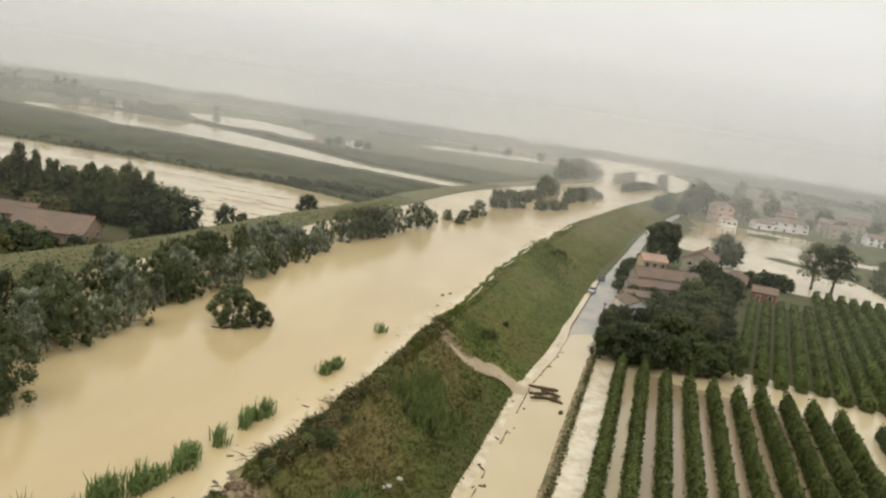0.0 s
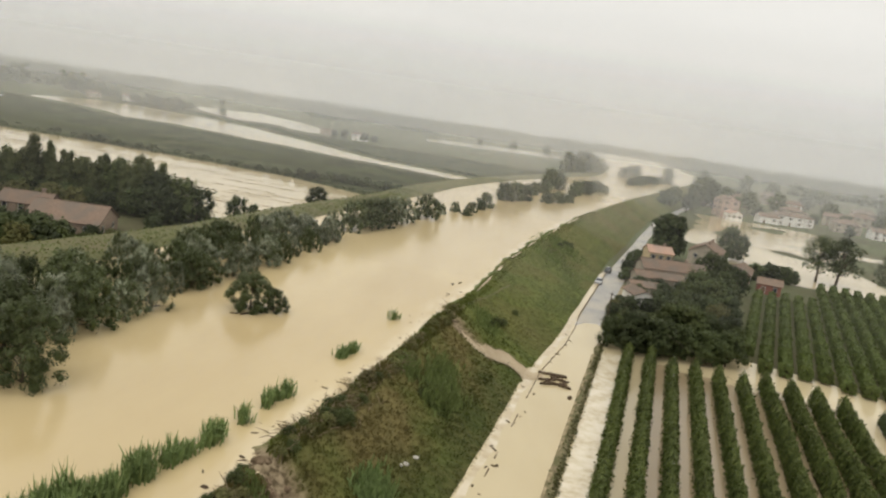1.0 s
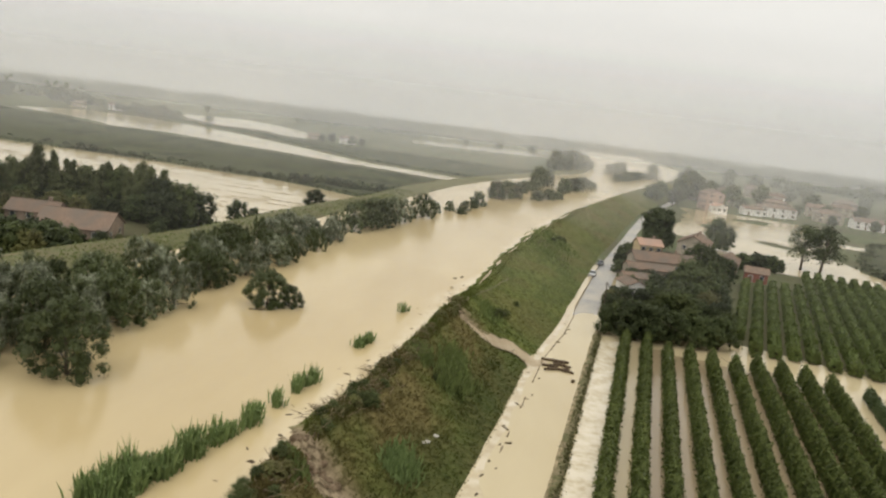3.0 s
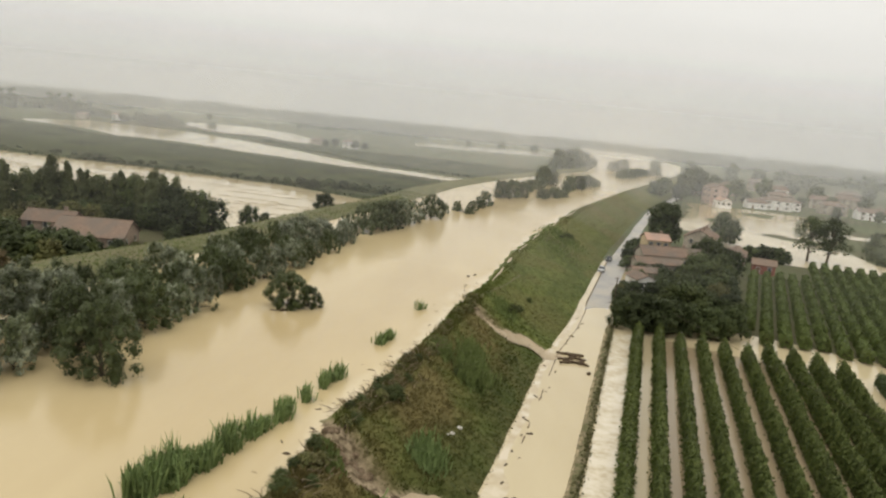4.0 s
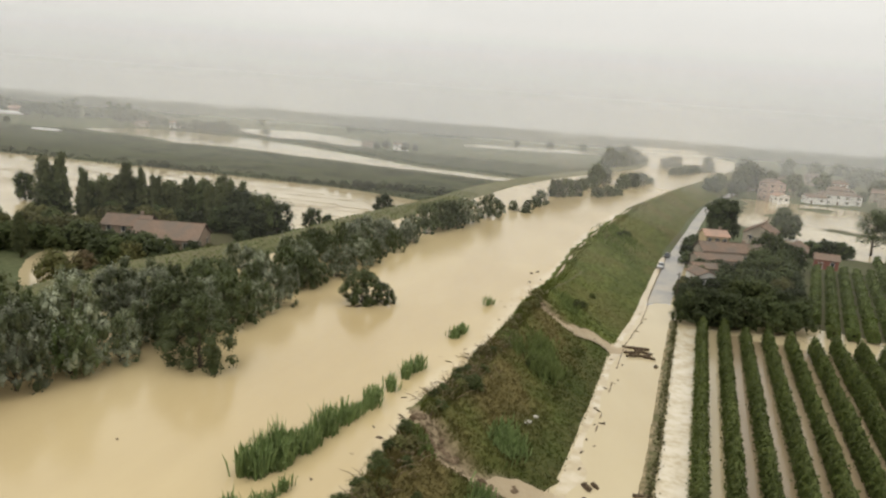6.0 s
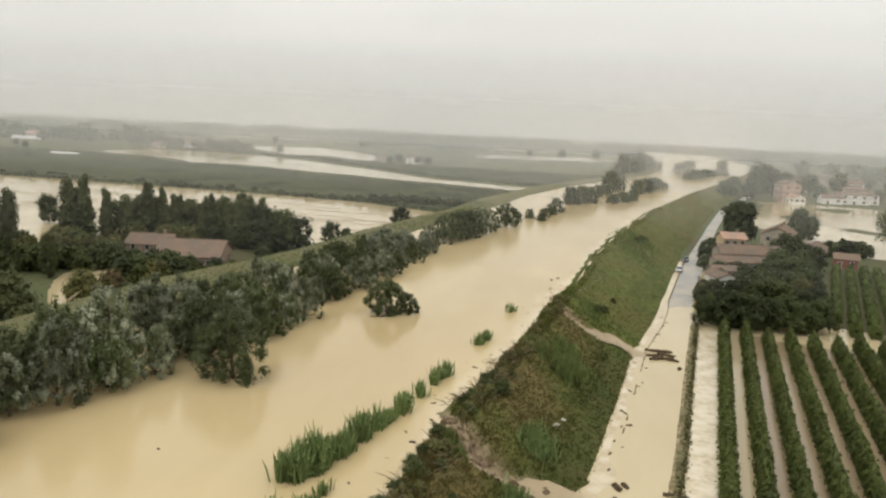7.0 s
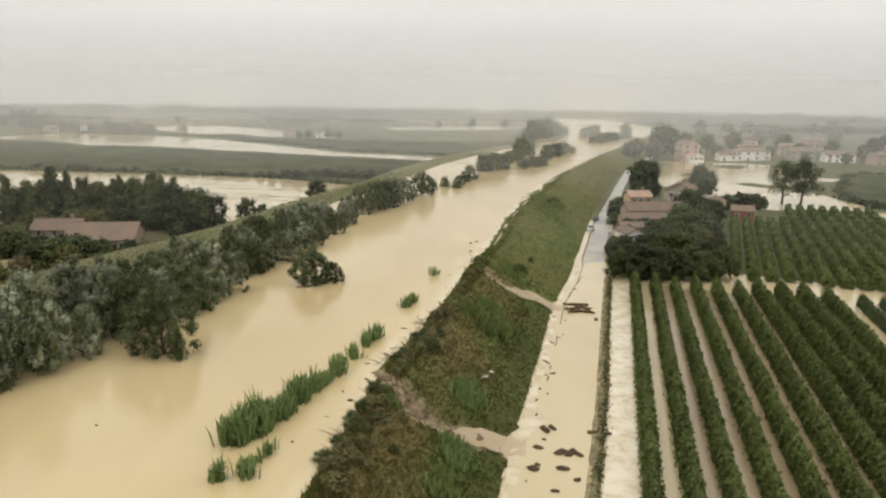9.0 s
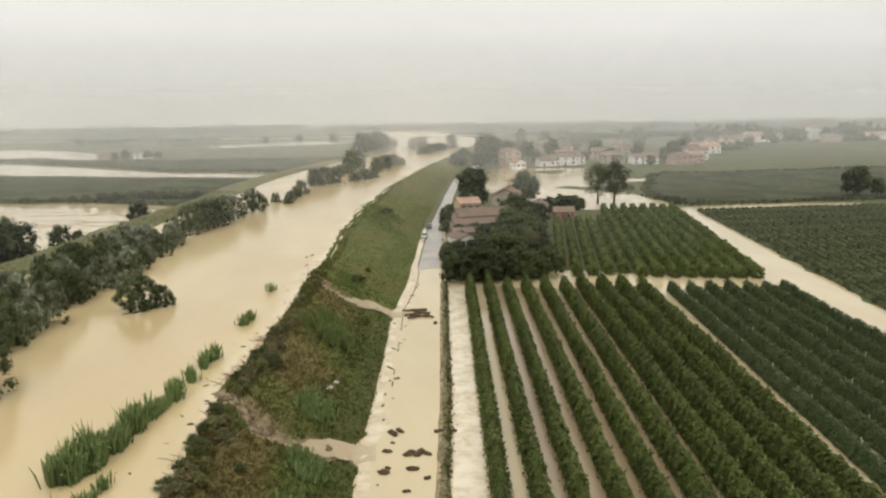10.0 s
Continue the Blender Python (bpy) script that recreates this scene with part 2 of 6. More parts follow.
def haze_sheet_material(name, amount):
    """Added haze sheet: thin by the ground, dense above, to suit the camera's view."""
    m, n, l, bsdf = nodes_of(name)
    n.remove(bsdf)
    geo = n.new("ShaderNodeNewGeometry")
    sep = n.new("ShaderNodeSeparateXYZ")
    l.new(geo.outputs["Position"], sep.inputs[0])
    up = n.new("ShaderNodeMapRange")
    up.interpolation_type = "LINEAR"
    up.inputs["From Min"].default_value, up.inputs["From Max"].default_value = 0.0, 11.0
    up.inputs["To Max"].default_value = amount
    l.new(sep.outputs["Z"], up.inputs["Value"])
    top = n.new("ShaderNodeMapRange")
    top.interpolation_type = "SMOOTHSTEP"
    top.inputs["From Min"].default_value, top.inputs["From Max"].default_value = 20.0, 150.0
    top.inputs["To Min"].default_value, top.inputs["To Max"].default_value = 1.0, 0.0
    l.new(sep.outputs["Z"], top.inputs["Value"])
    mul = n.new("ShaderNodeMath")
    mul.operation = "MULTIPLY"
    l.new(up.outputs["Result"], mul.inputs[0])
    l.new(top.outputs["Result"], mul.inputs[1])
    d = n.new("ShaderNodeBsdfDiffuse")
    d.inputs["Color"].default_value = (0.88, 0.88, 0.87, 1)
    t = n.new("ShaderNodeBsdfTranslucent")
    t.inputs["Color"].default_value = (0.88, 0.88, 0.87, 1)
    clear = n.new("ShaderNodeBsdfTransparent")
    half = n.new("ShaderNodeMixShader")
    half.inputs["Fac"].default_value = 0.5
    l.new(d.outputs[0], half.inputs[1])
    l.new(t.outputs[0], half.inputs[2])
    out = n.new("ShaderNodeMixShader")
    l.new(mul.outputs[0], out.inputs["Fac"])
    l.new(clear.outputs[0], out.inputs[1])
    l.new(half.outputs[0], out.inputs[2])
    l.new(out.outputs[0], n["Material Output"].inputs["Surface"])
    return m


# ---------------------------------------------------------------- mesh tools
class Geo:
    """Gathers points and faces for one mesh."""

    def __init__(self):
        self.v, self.f = [], []

    def add(self, verts, faces):
        k = len(self.v)
        self.v.extend(verts)
        self.f.extend([tuple(i + k for i in f) for f in faces])
        return self

    def box(self, x0, y0, z0, x1, y1, z1, bevel=0.0):
        if bevel <= 0:
            vs = [(x, y, z) for z in (z0, z1) for y in (y0, y1) for x in (x0, x1)]
            return self.add(vs, [(0, 2, 3, 1), (4, 5, 7, 6), (0, 1, 5, 4), (2, 6, 7, 3), (0, 4, 6, 2), (1, 3, 7, 5)])
        b = bevel
        ring = lambda o, z: [(x0 + o, y0, z), (x1 - o, y0, z), (x1, y0 + o, z), (x1, y1 - o, z), (x1 - o, y1, z), (x0 + o, y1, z), (x0, y1 - o, z), (x0, y0 + o, z)]
        inner = lambda z: [(x0 + b, y0 + b * .6, z), (x1 - b, y0 + b * .6, z), (x1 - b * .6, y0 + b, z), (x1 - b * .6, y1 - b, z), (x1 - b, y1 - b * .6, z), (x0 + b, y1 - b * .6, z), (x0 + b * .6, y1 - b, z), (x0 + b * .6, y0 + b, z)]
        rings = [inner(z0), ring(b, z0 + b), ring(b, z1 - b), inner(z1)]
        vs = [p for r in rings for p in r]
        fs = [tuple(range(7, -1, -1)), tuple(range(24, 32))]
        for r in range(3):
            for i in range(8):
                j = (i + 1) % 8
                fs.append((r * 8 + i, r * 8 + j, r * 8 + 8 + j, r * 8 + 8 + i))
        return self.add(vs, fs)

    def tube(self, pts, radii, sides=6, cap=True):
        vs, fs = [], []
        for k, (p, r) in enumerate(zip(pts, radii)):
            a = Vector(pts[min(k + 1, len(pts) - 1)]) - Vector(pts[max(k - 1, 0)])
            a.normalize()
            u = a.orthogonal().normalized() if abs(a.z) < 0.95 else Vector((1, 0, 0))
            u = (u - a * u.dot(a)).normalized()
            w = a.cross(u)
            for i in range(sides):
                th = 2 * math.pi * i / sides
                q = Vector(p) + (u * math.cos(th) + w * math.sin(th)) * r
                vs.append(tuple(q))
        for k in range(len(pts) - 1):
            for i in range(sides):
                j = (i + 1) % sides
                fs.append((k * sides + i, k * sides + j, (k + 1) * sides + j, (k + 1) * sides + i))
        if cap:
            fs.append(tuple(range(sides - 1, -1, -1)))
            fs.append(tuple(range((len(pts) - 1) * sides, len(pts) * sides)))
        return self.add(vs, fs)

    def mesh(self, name, smooth=False):
        me = bpy.data.meshes.new(name)
        me.from_pydata(self.v, [], self.f)
        if smooth:
            me.polygons.foreach_set("use_smooth", [True] * len(me.polygons))
        me.update()
        return me


def part(name, data, material, parent=None, label=""):
    """One mesh object, from a Geo or a mesh, under a thing."""
    me = data.mesh(name) if isinstance(data, Geo) else data
    if material and not me.materials:
        me.materials.append(material)
    ob = new(name, me)
    if parent:
        ob.parent = parent
    if label:
        ob["label"] = label
    return ob


def grid_mesh(name, xs, ys, zs, smooth=True):
    """xs, ys, zs: arrays rows x columns."""
    rows, cols = xs.shape
    co = np.stack([xs, ys, zs], -1).reshape(-1, 3)
    a = np.arange(rows * cols).reshape(rows, cols)
    q = np.stack([a[:-1, :-1], a[:-1, 1:], a[1:, 1:], a[1:, :-1]], -1).reshape(-1, 4)
    return array_mesh(name, co, q, smooth)


def array_mesh(name, co, quads, smooth=False):
    me = bpy.data.meshes.new(name)
    k = quads.shape[1]
    me.vertices.add(len(co))
    me.vertices.foreach_set("co", np.asarray(co, dtype=np.float32).ravel())
    me.loops.add(quads.size)
    me.loops.foreach_set("vertex_index", quads.astype(np.int32).ravel())
    me.polygons.add(len(quads))
    me.polygons.foreach_set("loop_start", np.arange(0, quads.size, k, dtype=np.int32))
    if smooth:
        me.polygons.foreach_set("use_smooth", np.ones(len(quads), dtype=bool))
    me.update(calc_edges=True)
    return me


def wavy(x, y, s, seed=0.0):
    """Smooth noise on arrays, about -1 to 1."""
    r = np.zeros(np.broadcast(x, y).shape)
    for k, (a, b, c) in enumerate(((1.0, 0.37, 1.1), (-0.45, 1.13, 2.3), (0.83, -0.91, 0.4), (2.1, 1.3, 4.0), (-1.7, 2.2, 5.1), (3.3, -2.9, 0.9))):
        r = r + np.sin((a * x + b * y) / s + c + seed * (1.7 + k)) / (1 + 0.5 * k)
    return r / 2.6


def leaf_cards(rng, centres, outward, size, droop=0.0, slim=1.0):
    """One small quad at every centre, facing roughly outward."""
    n = len(centres)
    nor = outward + rng.normal(0, 0.38, (n, 3))
    nor /= np.linalg.norm(nor, axis=1, keepdims=True) + 1e-9
    u = np.cross(nor, rng.normal(0, 1, (n, 3)) + np.array([0, 0, 0.3]))
    u /= np.linalg.norm(u, axis=1, keepdims=True) + 1e-9
    w = np.cross(nor, u)
    s = (size * rng.uniform(0.6, 1.35, n))[:, None]
    a = centres - u * s * 0.62
    b = centres + u * s * 0.34 + w * s * 0.5 * slim + nor * s * 0.12
    c = centres + u * s * 0.34 - w * s * 0.5 * slim - nor * s * 0.12
    co = np.stack([a, b, c], 1).reshape(-1, 3)
    return co, np.arange(3 * n).reshape(n, 3)


def halves(quads):
    """Quads as triangles."""
    return np.concatenate([quads[:, [0, 1, 2]], quads[:, [0, 2, 3]]])


def inside(px, py, poly):
    """Which of the points lie in the polygon."""
    r = np.zeros(px.shape, dtype=bool)
    for (x0, y0), (x1, y1) in zip(poly, poly[1:] + poly[:1]):
        if y0 == y1:
            continue
        hit = ((y0 > py) != (y1 > py)) & (px < (x1 - x0) * (py - y0) / (y1 - y0) + x0)
        r ^= hit
    return r


# ---------------------------------------------------------------- plan: lines across the land, x for each y
def line(*pairs):
    ys, xs = [p[0] for p in pairs], [p[1] for p in pairs]
    return lambda y: np.interp(y, ys, xs)


crest_x = line((-120, -42), (0, -22), (54, -13.5), (63, -12.45), (77, -10.45), (105, -4.25), (127, -0.7), (142, 2.5), (158, 6), (184, 10), (224, 18.5), (309, 40), (430, 79), (534, 116), (643, 155), (760, 195), (900, 225), (1300, 255))
foot_x = line((-120, -36), (0, -10.5), (63, 2), (70, 3), (80, 5.2), (93, 8), (118, 13), (133, 16), (150, 21), (165, 24.5), (230, 39.5), (305, 60), (323, 64.5), (406, 87.5), (430, 96), (534, 133), (643, 172), (760, 212), (900, 242), (1300, 272))
verge_x = line((-120, -28), (61, 10), (88, 16), (127, 24), (147, 28.2), (156, 30))
road_right = line((-120, -28.5), (61, 9.6), (88, 15.6), (127, 23.6), (147, 27.6), (167, 31), (216, 43), (301, 63), (389, 85), (520, 130))
left_front = line((-120, -66), (60, -64), (90, -62), (142, -54), (167, -48), (185, -43.5), (222, -36), (255, -28), (296, -20), (360, -7), (431, 14), (482, 34), (505, 42), (600, 80), (700, 100), (844, 110), (1000, 138), (1300, 150))
left_back = line((-120, -78), (93, -75), (105, -73), (126, -70), (150, -61.5), (167, -56), (205, -49), (240, -41), (270, -33.5), (327, -25), (385, -9), (430, 5), (482, 25), (600, 66), (700, 86), (844, 96), (1000, 124), (1300, 136))

FLOODED = [
    # road, orchard and the lanes round it
    [(-70, -120), (-44, -120), (-19, 0), (-7, 63), (7, 133), (16, 165), (34, 240), (46, 232), (34, 168), (33, 153), (54, 161), (67, 155), (98, 143), (120, 205), (138, 256), (152, 263), (230, 256), (230, 250), (147, 255), (103, 112), (96, 80), (70, -120)],
    # village
    [(98, 268), (122, 261), (142, 262), (150, 300), (146, 330), (166, 372), (196, 366), (198, 374), (172, 392), (185, 440), (200, 466), (160, 478), (126, 490), (118, 440), (128, 400), (112, 350)],
    [(84, 282), (98, 268), (112, 350), (128, 400), (118, 440), (104, 400), (88, 340)],
    # behind the far dyke
    [(-62, 222), (-40, 262), (-30, 330), (-40, 320), (-85, 345), (-144, 357), (-205, 365), (-269, 370), (-600, 385), (-600, 232), (-160, 214), (-100, 218)],
    [(-89, 124), (-96, 132), (-104, 148), (-110, 160), (-98, 166), (-90, 156), (-76, 150), (-78, 138), (-84, 128)],
    [(-132, 196), (-156, 196), (-166, 214), (-128, 218)],
    # pools on the far plain
    [(-378, 624), (-336, 608), (-301, 592), (-266, 556), (-228, 560), (-177, 536), (-145, 520), (-106, 501), (-51, 478), (-21, 464), (-5, 478), (-5, 486), (-25, 496), (-75, 519), (-122, 571), (-189, 640), (-254, 690), (-320, 716), (-372, 709), (-387, 638)],
    [(-352, 893), (-293, 956), (-225, 890), (-181, 815), (-159, 700), (-223, 762), (-250, 745), (-312, 815)],
    [(-711, 1575), (-667, 1685), (-541, 1688), (-439, 1594), (-495, 1548), (-610, 1545)],
    [(-579, 930), (-554, 972), (-517, 909), (-550, 885)],
    [(-88, 985), (-30, 1036), (88, 1085), (90, 985), (-25, 920), (-80, 907)],
    [(186, 366), (214, 362), (226, 380), (196, 392)],
]


def spaced(*spans):
    r = [np.arange(a, b, s) for a, b, s in spans]
    return np.concatenate(r + [[spans[-1][1]]])


gx, gy = np.meshgrid(spaced((-3600, -600, 250), (-600, -420, 12), (-420, -140, 4), (-140, -70, 2), (-70, 260, 4), (260, 700, 12), (700, 3600, 250)),
                     spaced((-500, -120, 40), (-120, 116, 5), (116, 180, 2), (180, 700, 4), (700, 1600, 9), (1600, 4600, 250)))
wet = np.zeros(gx.shape, dtype=bool)
jx, jy = gx + 2.5 * wavy(gx, gy, 7.0), gy + 2.5 * wavy(gx, gy, 9.0, 2.0)
for poly in FLOODED:
    wet |= inside(jx, jy, poly)
islands = (wavy(gx, gy, 9.0, 5.0) > 0.42) & (gy > 285) & (gy < 480) & (gx > 80) & (gx < 210)
soft = np.pad((wet & ~islands).astype(float), 1, mode="edge")
soft = sum(soft[i:i + gx.shape[0], j:j + gx.shape[1]] for i in range(3) for j in range(3)) / 9
gz = 0.28 - 0.58 * soft + 0.06 * wavy(gx, gy, 12.0, 1.0)
ground = tagged(part("ground", grid_mesh("ground", gx, gy, gz), M_GROUND), "wet green and brown plain of fields in drizzle", "ground", kind="structure")

flood = tagged(part("water", Geo().add([(-3600, -500, 0), (3600, -500, 0), (3600, 4600, 0), (-3600, 4600, 0)], [(0, 1, 2, 3)]), M_FLOOD), "pale muddy flood water standing over fields and road", "flood water", kind="structure")

# the river, brim-full between its dykes
ry = spaced((-120, 320, 4), (320, 1300, 20))
u = np.concatenate([np.linspace(0, 0.86, 20), np.linspace(0.875, 1, 20)])[None, :]
rcols = u.shape[1]
rl, rr = (left_front(ry) - 1.5)[:, None], (crest_x(ry) + 0.9)[:, None]
rx = rl + (rr - rl) * u
river_mesh = grid_mesh("water_river", rx, np.repeat(ry[:, None], rcols, 1), RIVER + 0.02 * wavy(rx, ry[:, None], 6.0))
off = rr - rx
churn = np.clip(1.15 - off / (3.6 + 1.6 * wavy(ry, ry * 0, 9.0, 2.0)[:, None]), 0, 1) * np.clip((420 - ry) / 160, 0.3, 1)[:, None]
att = river_mesh.color_attributes.new("churn", "FLOAT_COLOR", "POINT")
att.data.foreach_set("color", np.repeat(churn.reshape(-1, 1), 4, 1).astype(np.float32).ravel())
river = tagged(part("water_river", river_mesh, M_RIVER), "wide swollen river of light brown muddy water", "river", kind="structure")

# ---------------------------------------------------------------- the dyke beside the road, with two washed-out gullies
GULLIES = [
    ([(-0.8, 134.5), (2.0, 131.9), (4.9, 129.3), (7.3, 128.8), (9.9, 130.8), (12.4, 132.2), (14.6, 130.8), (17.0, 129.0)], 1.9, 0.75),
    ([(-11.6, 73.6), (-10.0, 72.7), (-8.3, 71.8), (-6.1, 69.9), (-4.4, 69.8), (-3.0, 70.2), (-0.5, 72.0), (1.8, 72.8), (4.8, 72.4)], 2.0, 1.5),
]


def gully_gap(x, y):
    """Distance to each gully's bed, and how far down its course."""
    out = []
    for pts, width, depth in GULLIES:
        best, along = np.full(x.shape, 1e9), np.zeros(x.shape)
        for k, ((x0, y0), (x1, y1)) in enumerate(zip(pts, pts[1:])):
            t = np.clip(((x - x0) * (x1 - x0) + (y - y0) * (y1 - y0)) / ((x1 - x0) ** 2 + (y1 - y0) ** 2), 0, 1)
            d = np.hypot(x - x0 - t * (x1 - x0), y - y0 - t * (y1 - y0))
            along = np.where(d < best, (k + t) / (len(pts) - 1), along)
            best = np.minimum(best, d)
        out.append((best, along))
    return out


def dyke_height(x, y, rough=True):
    c, f = crest_x(y), foot_x(y)
    c = c + 0.40 * (1 + np.clip(0.7 * wavy(y, 0 * y, 1.1, 3.0) + 0.7 * wavy(y, 0 * y, 3.7), -1, 1))
    t = (x - c) / (f - c)
    top = RIVER + 0.28
    z = np.where(t < 0, top + t * 4.0, np.where(t < 0.06, top, top - (top + 0.25) * np.clip((t - 0.06) / 0.94, 0, 1.2) ** 0.93))
    if rough:
        z = z + np.where(t > 0, 1.0, 0.6) * (0.26 * wavy(x, y, 2.6) + 0.11 * wavy(x, y, 0.9, 3.0)) * np.clip(1.25 - t, 0, 1)
        z = z + 0.55 * np.clip(1 - np.abs(t - 0.1) * 6, 0, 1) * np.abs(wavy(x, y, 1.9, 7.0)) * np.clip((150 - y) / 20, 0.2, 1)
    for (d, along), (pts, width, depth) in zip(gully_gap(x, y), GULLIES):
        w = width * (0.8 + 0.7 * along) * (1 + 0.25 * wavy(x, y, 1.3, 4.0))
        z = z - depth * np.clip((1.3 - d / w) * 1.7, 0, 1) ** 0.8 * np.clip(1.3 - 1.15 * along, 0, 1) * (np.clip((along - 0.10) * 7, 0, 1) if depth > 1 else 1.0)
        z = z + 0.30 * np.clip(1.5 - d / w, 0, 1) * np.clip(1.0 - 1.6 * along, 0, 1) * wavy(x, y, 0.28, 6.0)
        lip = np.exp(-((d - w * 1.5) / 0.5) ** 2)
        z = z + 0.18 * lip
    return z


dy = spaced((-120, 30, 6), (30, 62, 0.7), (62, 82, 0.3), (82, 120, 0.7), (120, 140, 0.35), (140, 160, 0.7), (160, 460, 1.6), (460, 700, 6), (700, 1300, 30))
du = np.concatenate([[-0.6, -0.3, -0.15], np.linspace(-0.08, 1.12, 64)])[None, :]
dyy = np.repeat(dy[:, None], du.shape[1], 1)
dxx = crest_x(dy)[:, None] + (foot_x(dy) - crest_x(dy))[:, None] * du
dzz = dyke_height(dxx, dyy)
dyke_mesh = grid_mesh("dyke", dxx, dyy, dzz)
bare = np.zeros(dxx.shape)
for (d, along), (pts, width, depth) in zip(gully_gap(dxx, dyy), GULLIES):
    bare = np.maximum(bare, np.clip((1.75 - 0.5 * along) - d / width, 0, 1))


def blob(x, y, cx, cy, rx, ry):
    return np.clip(1.6 - 1.2 * np.hypot((x - cx) / rx, (y - cy) / ry) + 0.35 * wavy(x, y, 0.8, cx), 0, 1)


def turf_cover(x, y):
    """How dry, how lush and how rank the growth is at each place of the slope."""
    t = (x - crest_x(y)) / (foot_x(y) - crest_x(y))
    near = np.clip((134 - y) / 10, 0, 1)
    dry = np.clip(1.25 - np.abs(t - 0.30) * 2.6, 0, 1) * (0.25 + 0.65 * near) + 0.55 * wavy(x, y, 3.2, 2.0) + 0.25 * wavy(x, y, 0.9, 1.0) - 0.12
    dry = dry + 0.9 * blob(x, y, -2.2, 90, 2.4, 6.0) + 0.9 * blob(x, y, -9.5, 66, 2.6, 8.0)
    dry = np.where(y > 136, 0.35 * dry + 0.4 * np.clip((y - 200) / 120, 0, 1) + 0.30 * (wavy(x, y, 7.0, 5.0) > 0.15), dry)
    lush = 0.9 * blob(x, y, 3.4, 107, 3.0, 7.0) + 0.8 * blob(x, y, 9.0, 108, 3.5, 13.0) + 0.7 * blob(x, y, -1.0, 80, 2.0, 4.0) + 0.6 * blob(x, y, 8.0, 141, 3.0, 6.0) + 0.35 * (t > 0.6) * (y > 136) + 0.25 * wavy(x, y, 4.1, 8.0) + 0.75 * np.clip((t - 0.50) * 3.0, 0, 1) * np.clip((136 - y) / 8, 0, 1)
    rank = 0.7 * blob(x, y, 1.2, 104, 2.2, 2.5) + 0.8 * blob(x, y, -6.8, 85, 2.0, 3.0) + 0.8 * blob(x, y, 25, 220, 7.0, 12.0) + 0.4 * wavy(x, y, 1.7, 4.0) - 0.12 - 0.4 * near * np.clip(1 - t * 4, 0, 1) + 0.6 * near * np.clip((t - 0.35) * 3.0, 0, 1) + 0.5 * np.clip((t - 0.86) * 7, 0, 1) * np.clip((136 - y) / 8, 0, 1)
    return np.clip(dry, 0, 1), np.clip(lush, 0, 1), np.clip(rank, 0, 1)


def set_cover(me, x, y, bare):
    dry, lush, rank = turf_cover(x, y)
    for key, val in (("cover", np.stack([bare, dry, lush, bare * 0 + 1], -1)), ("growth", np.stack([rank, rank, rank, bare * 0 + 1], -1))):
        att = me.color_attributes.new(key, "FLOAT_COLOR", "POINT")
        att.data.foreach_set("color", val.astype(np.float32).ravel())


set_cover(dyke_mesh, dxx.ravel(), dyy.ravel(), bare.ravel())


def turf_material(name, blades):
    """Turf and its blades: green, dry, lush and rank growth, bare soil in the gullies."""
    m, n, l, bsdf = nodes_of(name)
    at, at2 = n.new("ShaderNodeAttribute"), n.new("ShaderNodeAttribute")
    at.attribute_name, at2.attribute_name = "cover", "growth"
    sep = n.new("ShaderNodeSeparateColor")
    l.new(at.outputs["Color"], sep.inputs[0])
    col = mixer(n, l, noise_fac(n, l, 0.75, 0.38, 0.62, 6), (0.066, 0.080, 0.016), (0.114, 0.130, 0.033))
    col = mixer(n, l, sep.outputs[2], col, mixer(n, l, noise_fac(n, l, 0.9, 0.38, 0.62, 6), (0.028, 0.043, 0.007), (0.056, 0.074, 0.015)))
    col = mixer(n, l, sep.outputs[1], col, mixer(n, l, noise_fac(n, l, 0.8, 0.38, 0.62, 6), (0.096, 0.079, 0.026), (0.150, 0.122, 0.046)))
    col = mixer(n, l, at2.outputs["Fac"], col, mixer(n, l, noise_fac(n, l, 1.3), (0.046, 0.050, 0.013), (0.090, 0.088, 0.028)))
    soil = mixer(n, l, noise_fac(n, l, 1.6, 0.38, 0.62, 6), (0.085, 0.062, 0.034), (0.30, 0.235, 0.15))
    col = mixer(n, l, sep.outputs[0], col, soil)
    if blades:
        geo = n.new("ShaderNodeNewGeometry")
        mr = n.new("ShaderNodeMapRange")
        mr.inputs["To Min"].default_value, mr.inputs["To Max"].default_value = 0.88, 1.14
        l.new(geo.outputs["Random Per Island"], mr.inputs["Value"])
        col = mixer(n, l, 1.0, col, mr.outputs["Result"], "MULTIPLY")
    l.new(col, bsdf.inputs["Base Color"])
    bsdf.inputs["Roughness"].default_value = 0.9
    bsdf.inputs["Specular IOR Level"].default_value = 0.2
    if blades:
        tr = n.new("ShaderNodeBsdfTranslucent")
        l.new(col, tr.inputs["Color"])
        ms = n.new("ShaderNodeMixShader")
        ms.inputs["Fac"].default_value = 0.3
        l.new(bsdf.outputs[0], ms.inputs[1])
        l.new(tr.outputs[0], ms.inputs[2])
        l.new(ms.outputs[0], n["Material Output"].inputs["Surface"])
    else:
        bumped(n, l, bsdf, 1.1, 0.7, 0.4)
    return m


M_TURF = turf_material("turf_blades", True)
dyke = tagged(part("ground_dyke", dyke_mesh, turf_material("dyke_turf", False)), "tall grassy river dyke with eroded gullies, green and brown", "dyke", kind="structure")

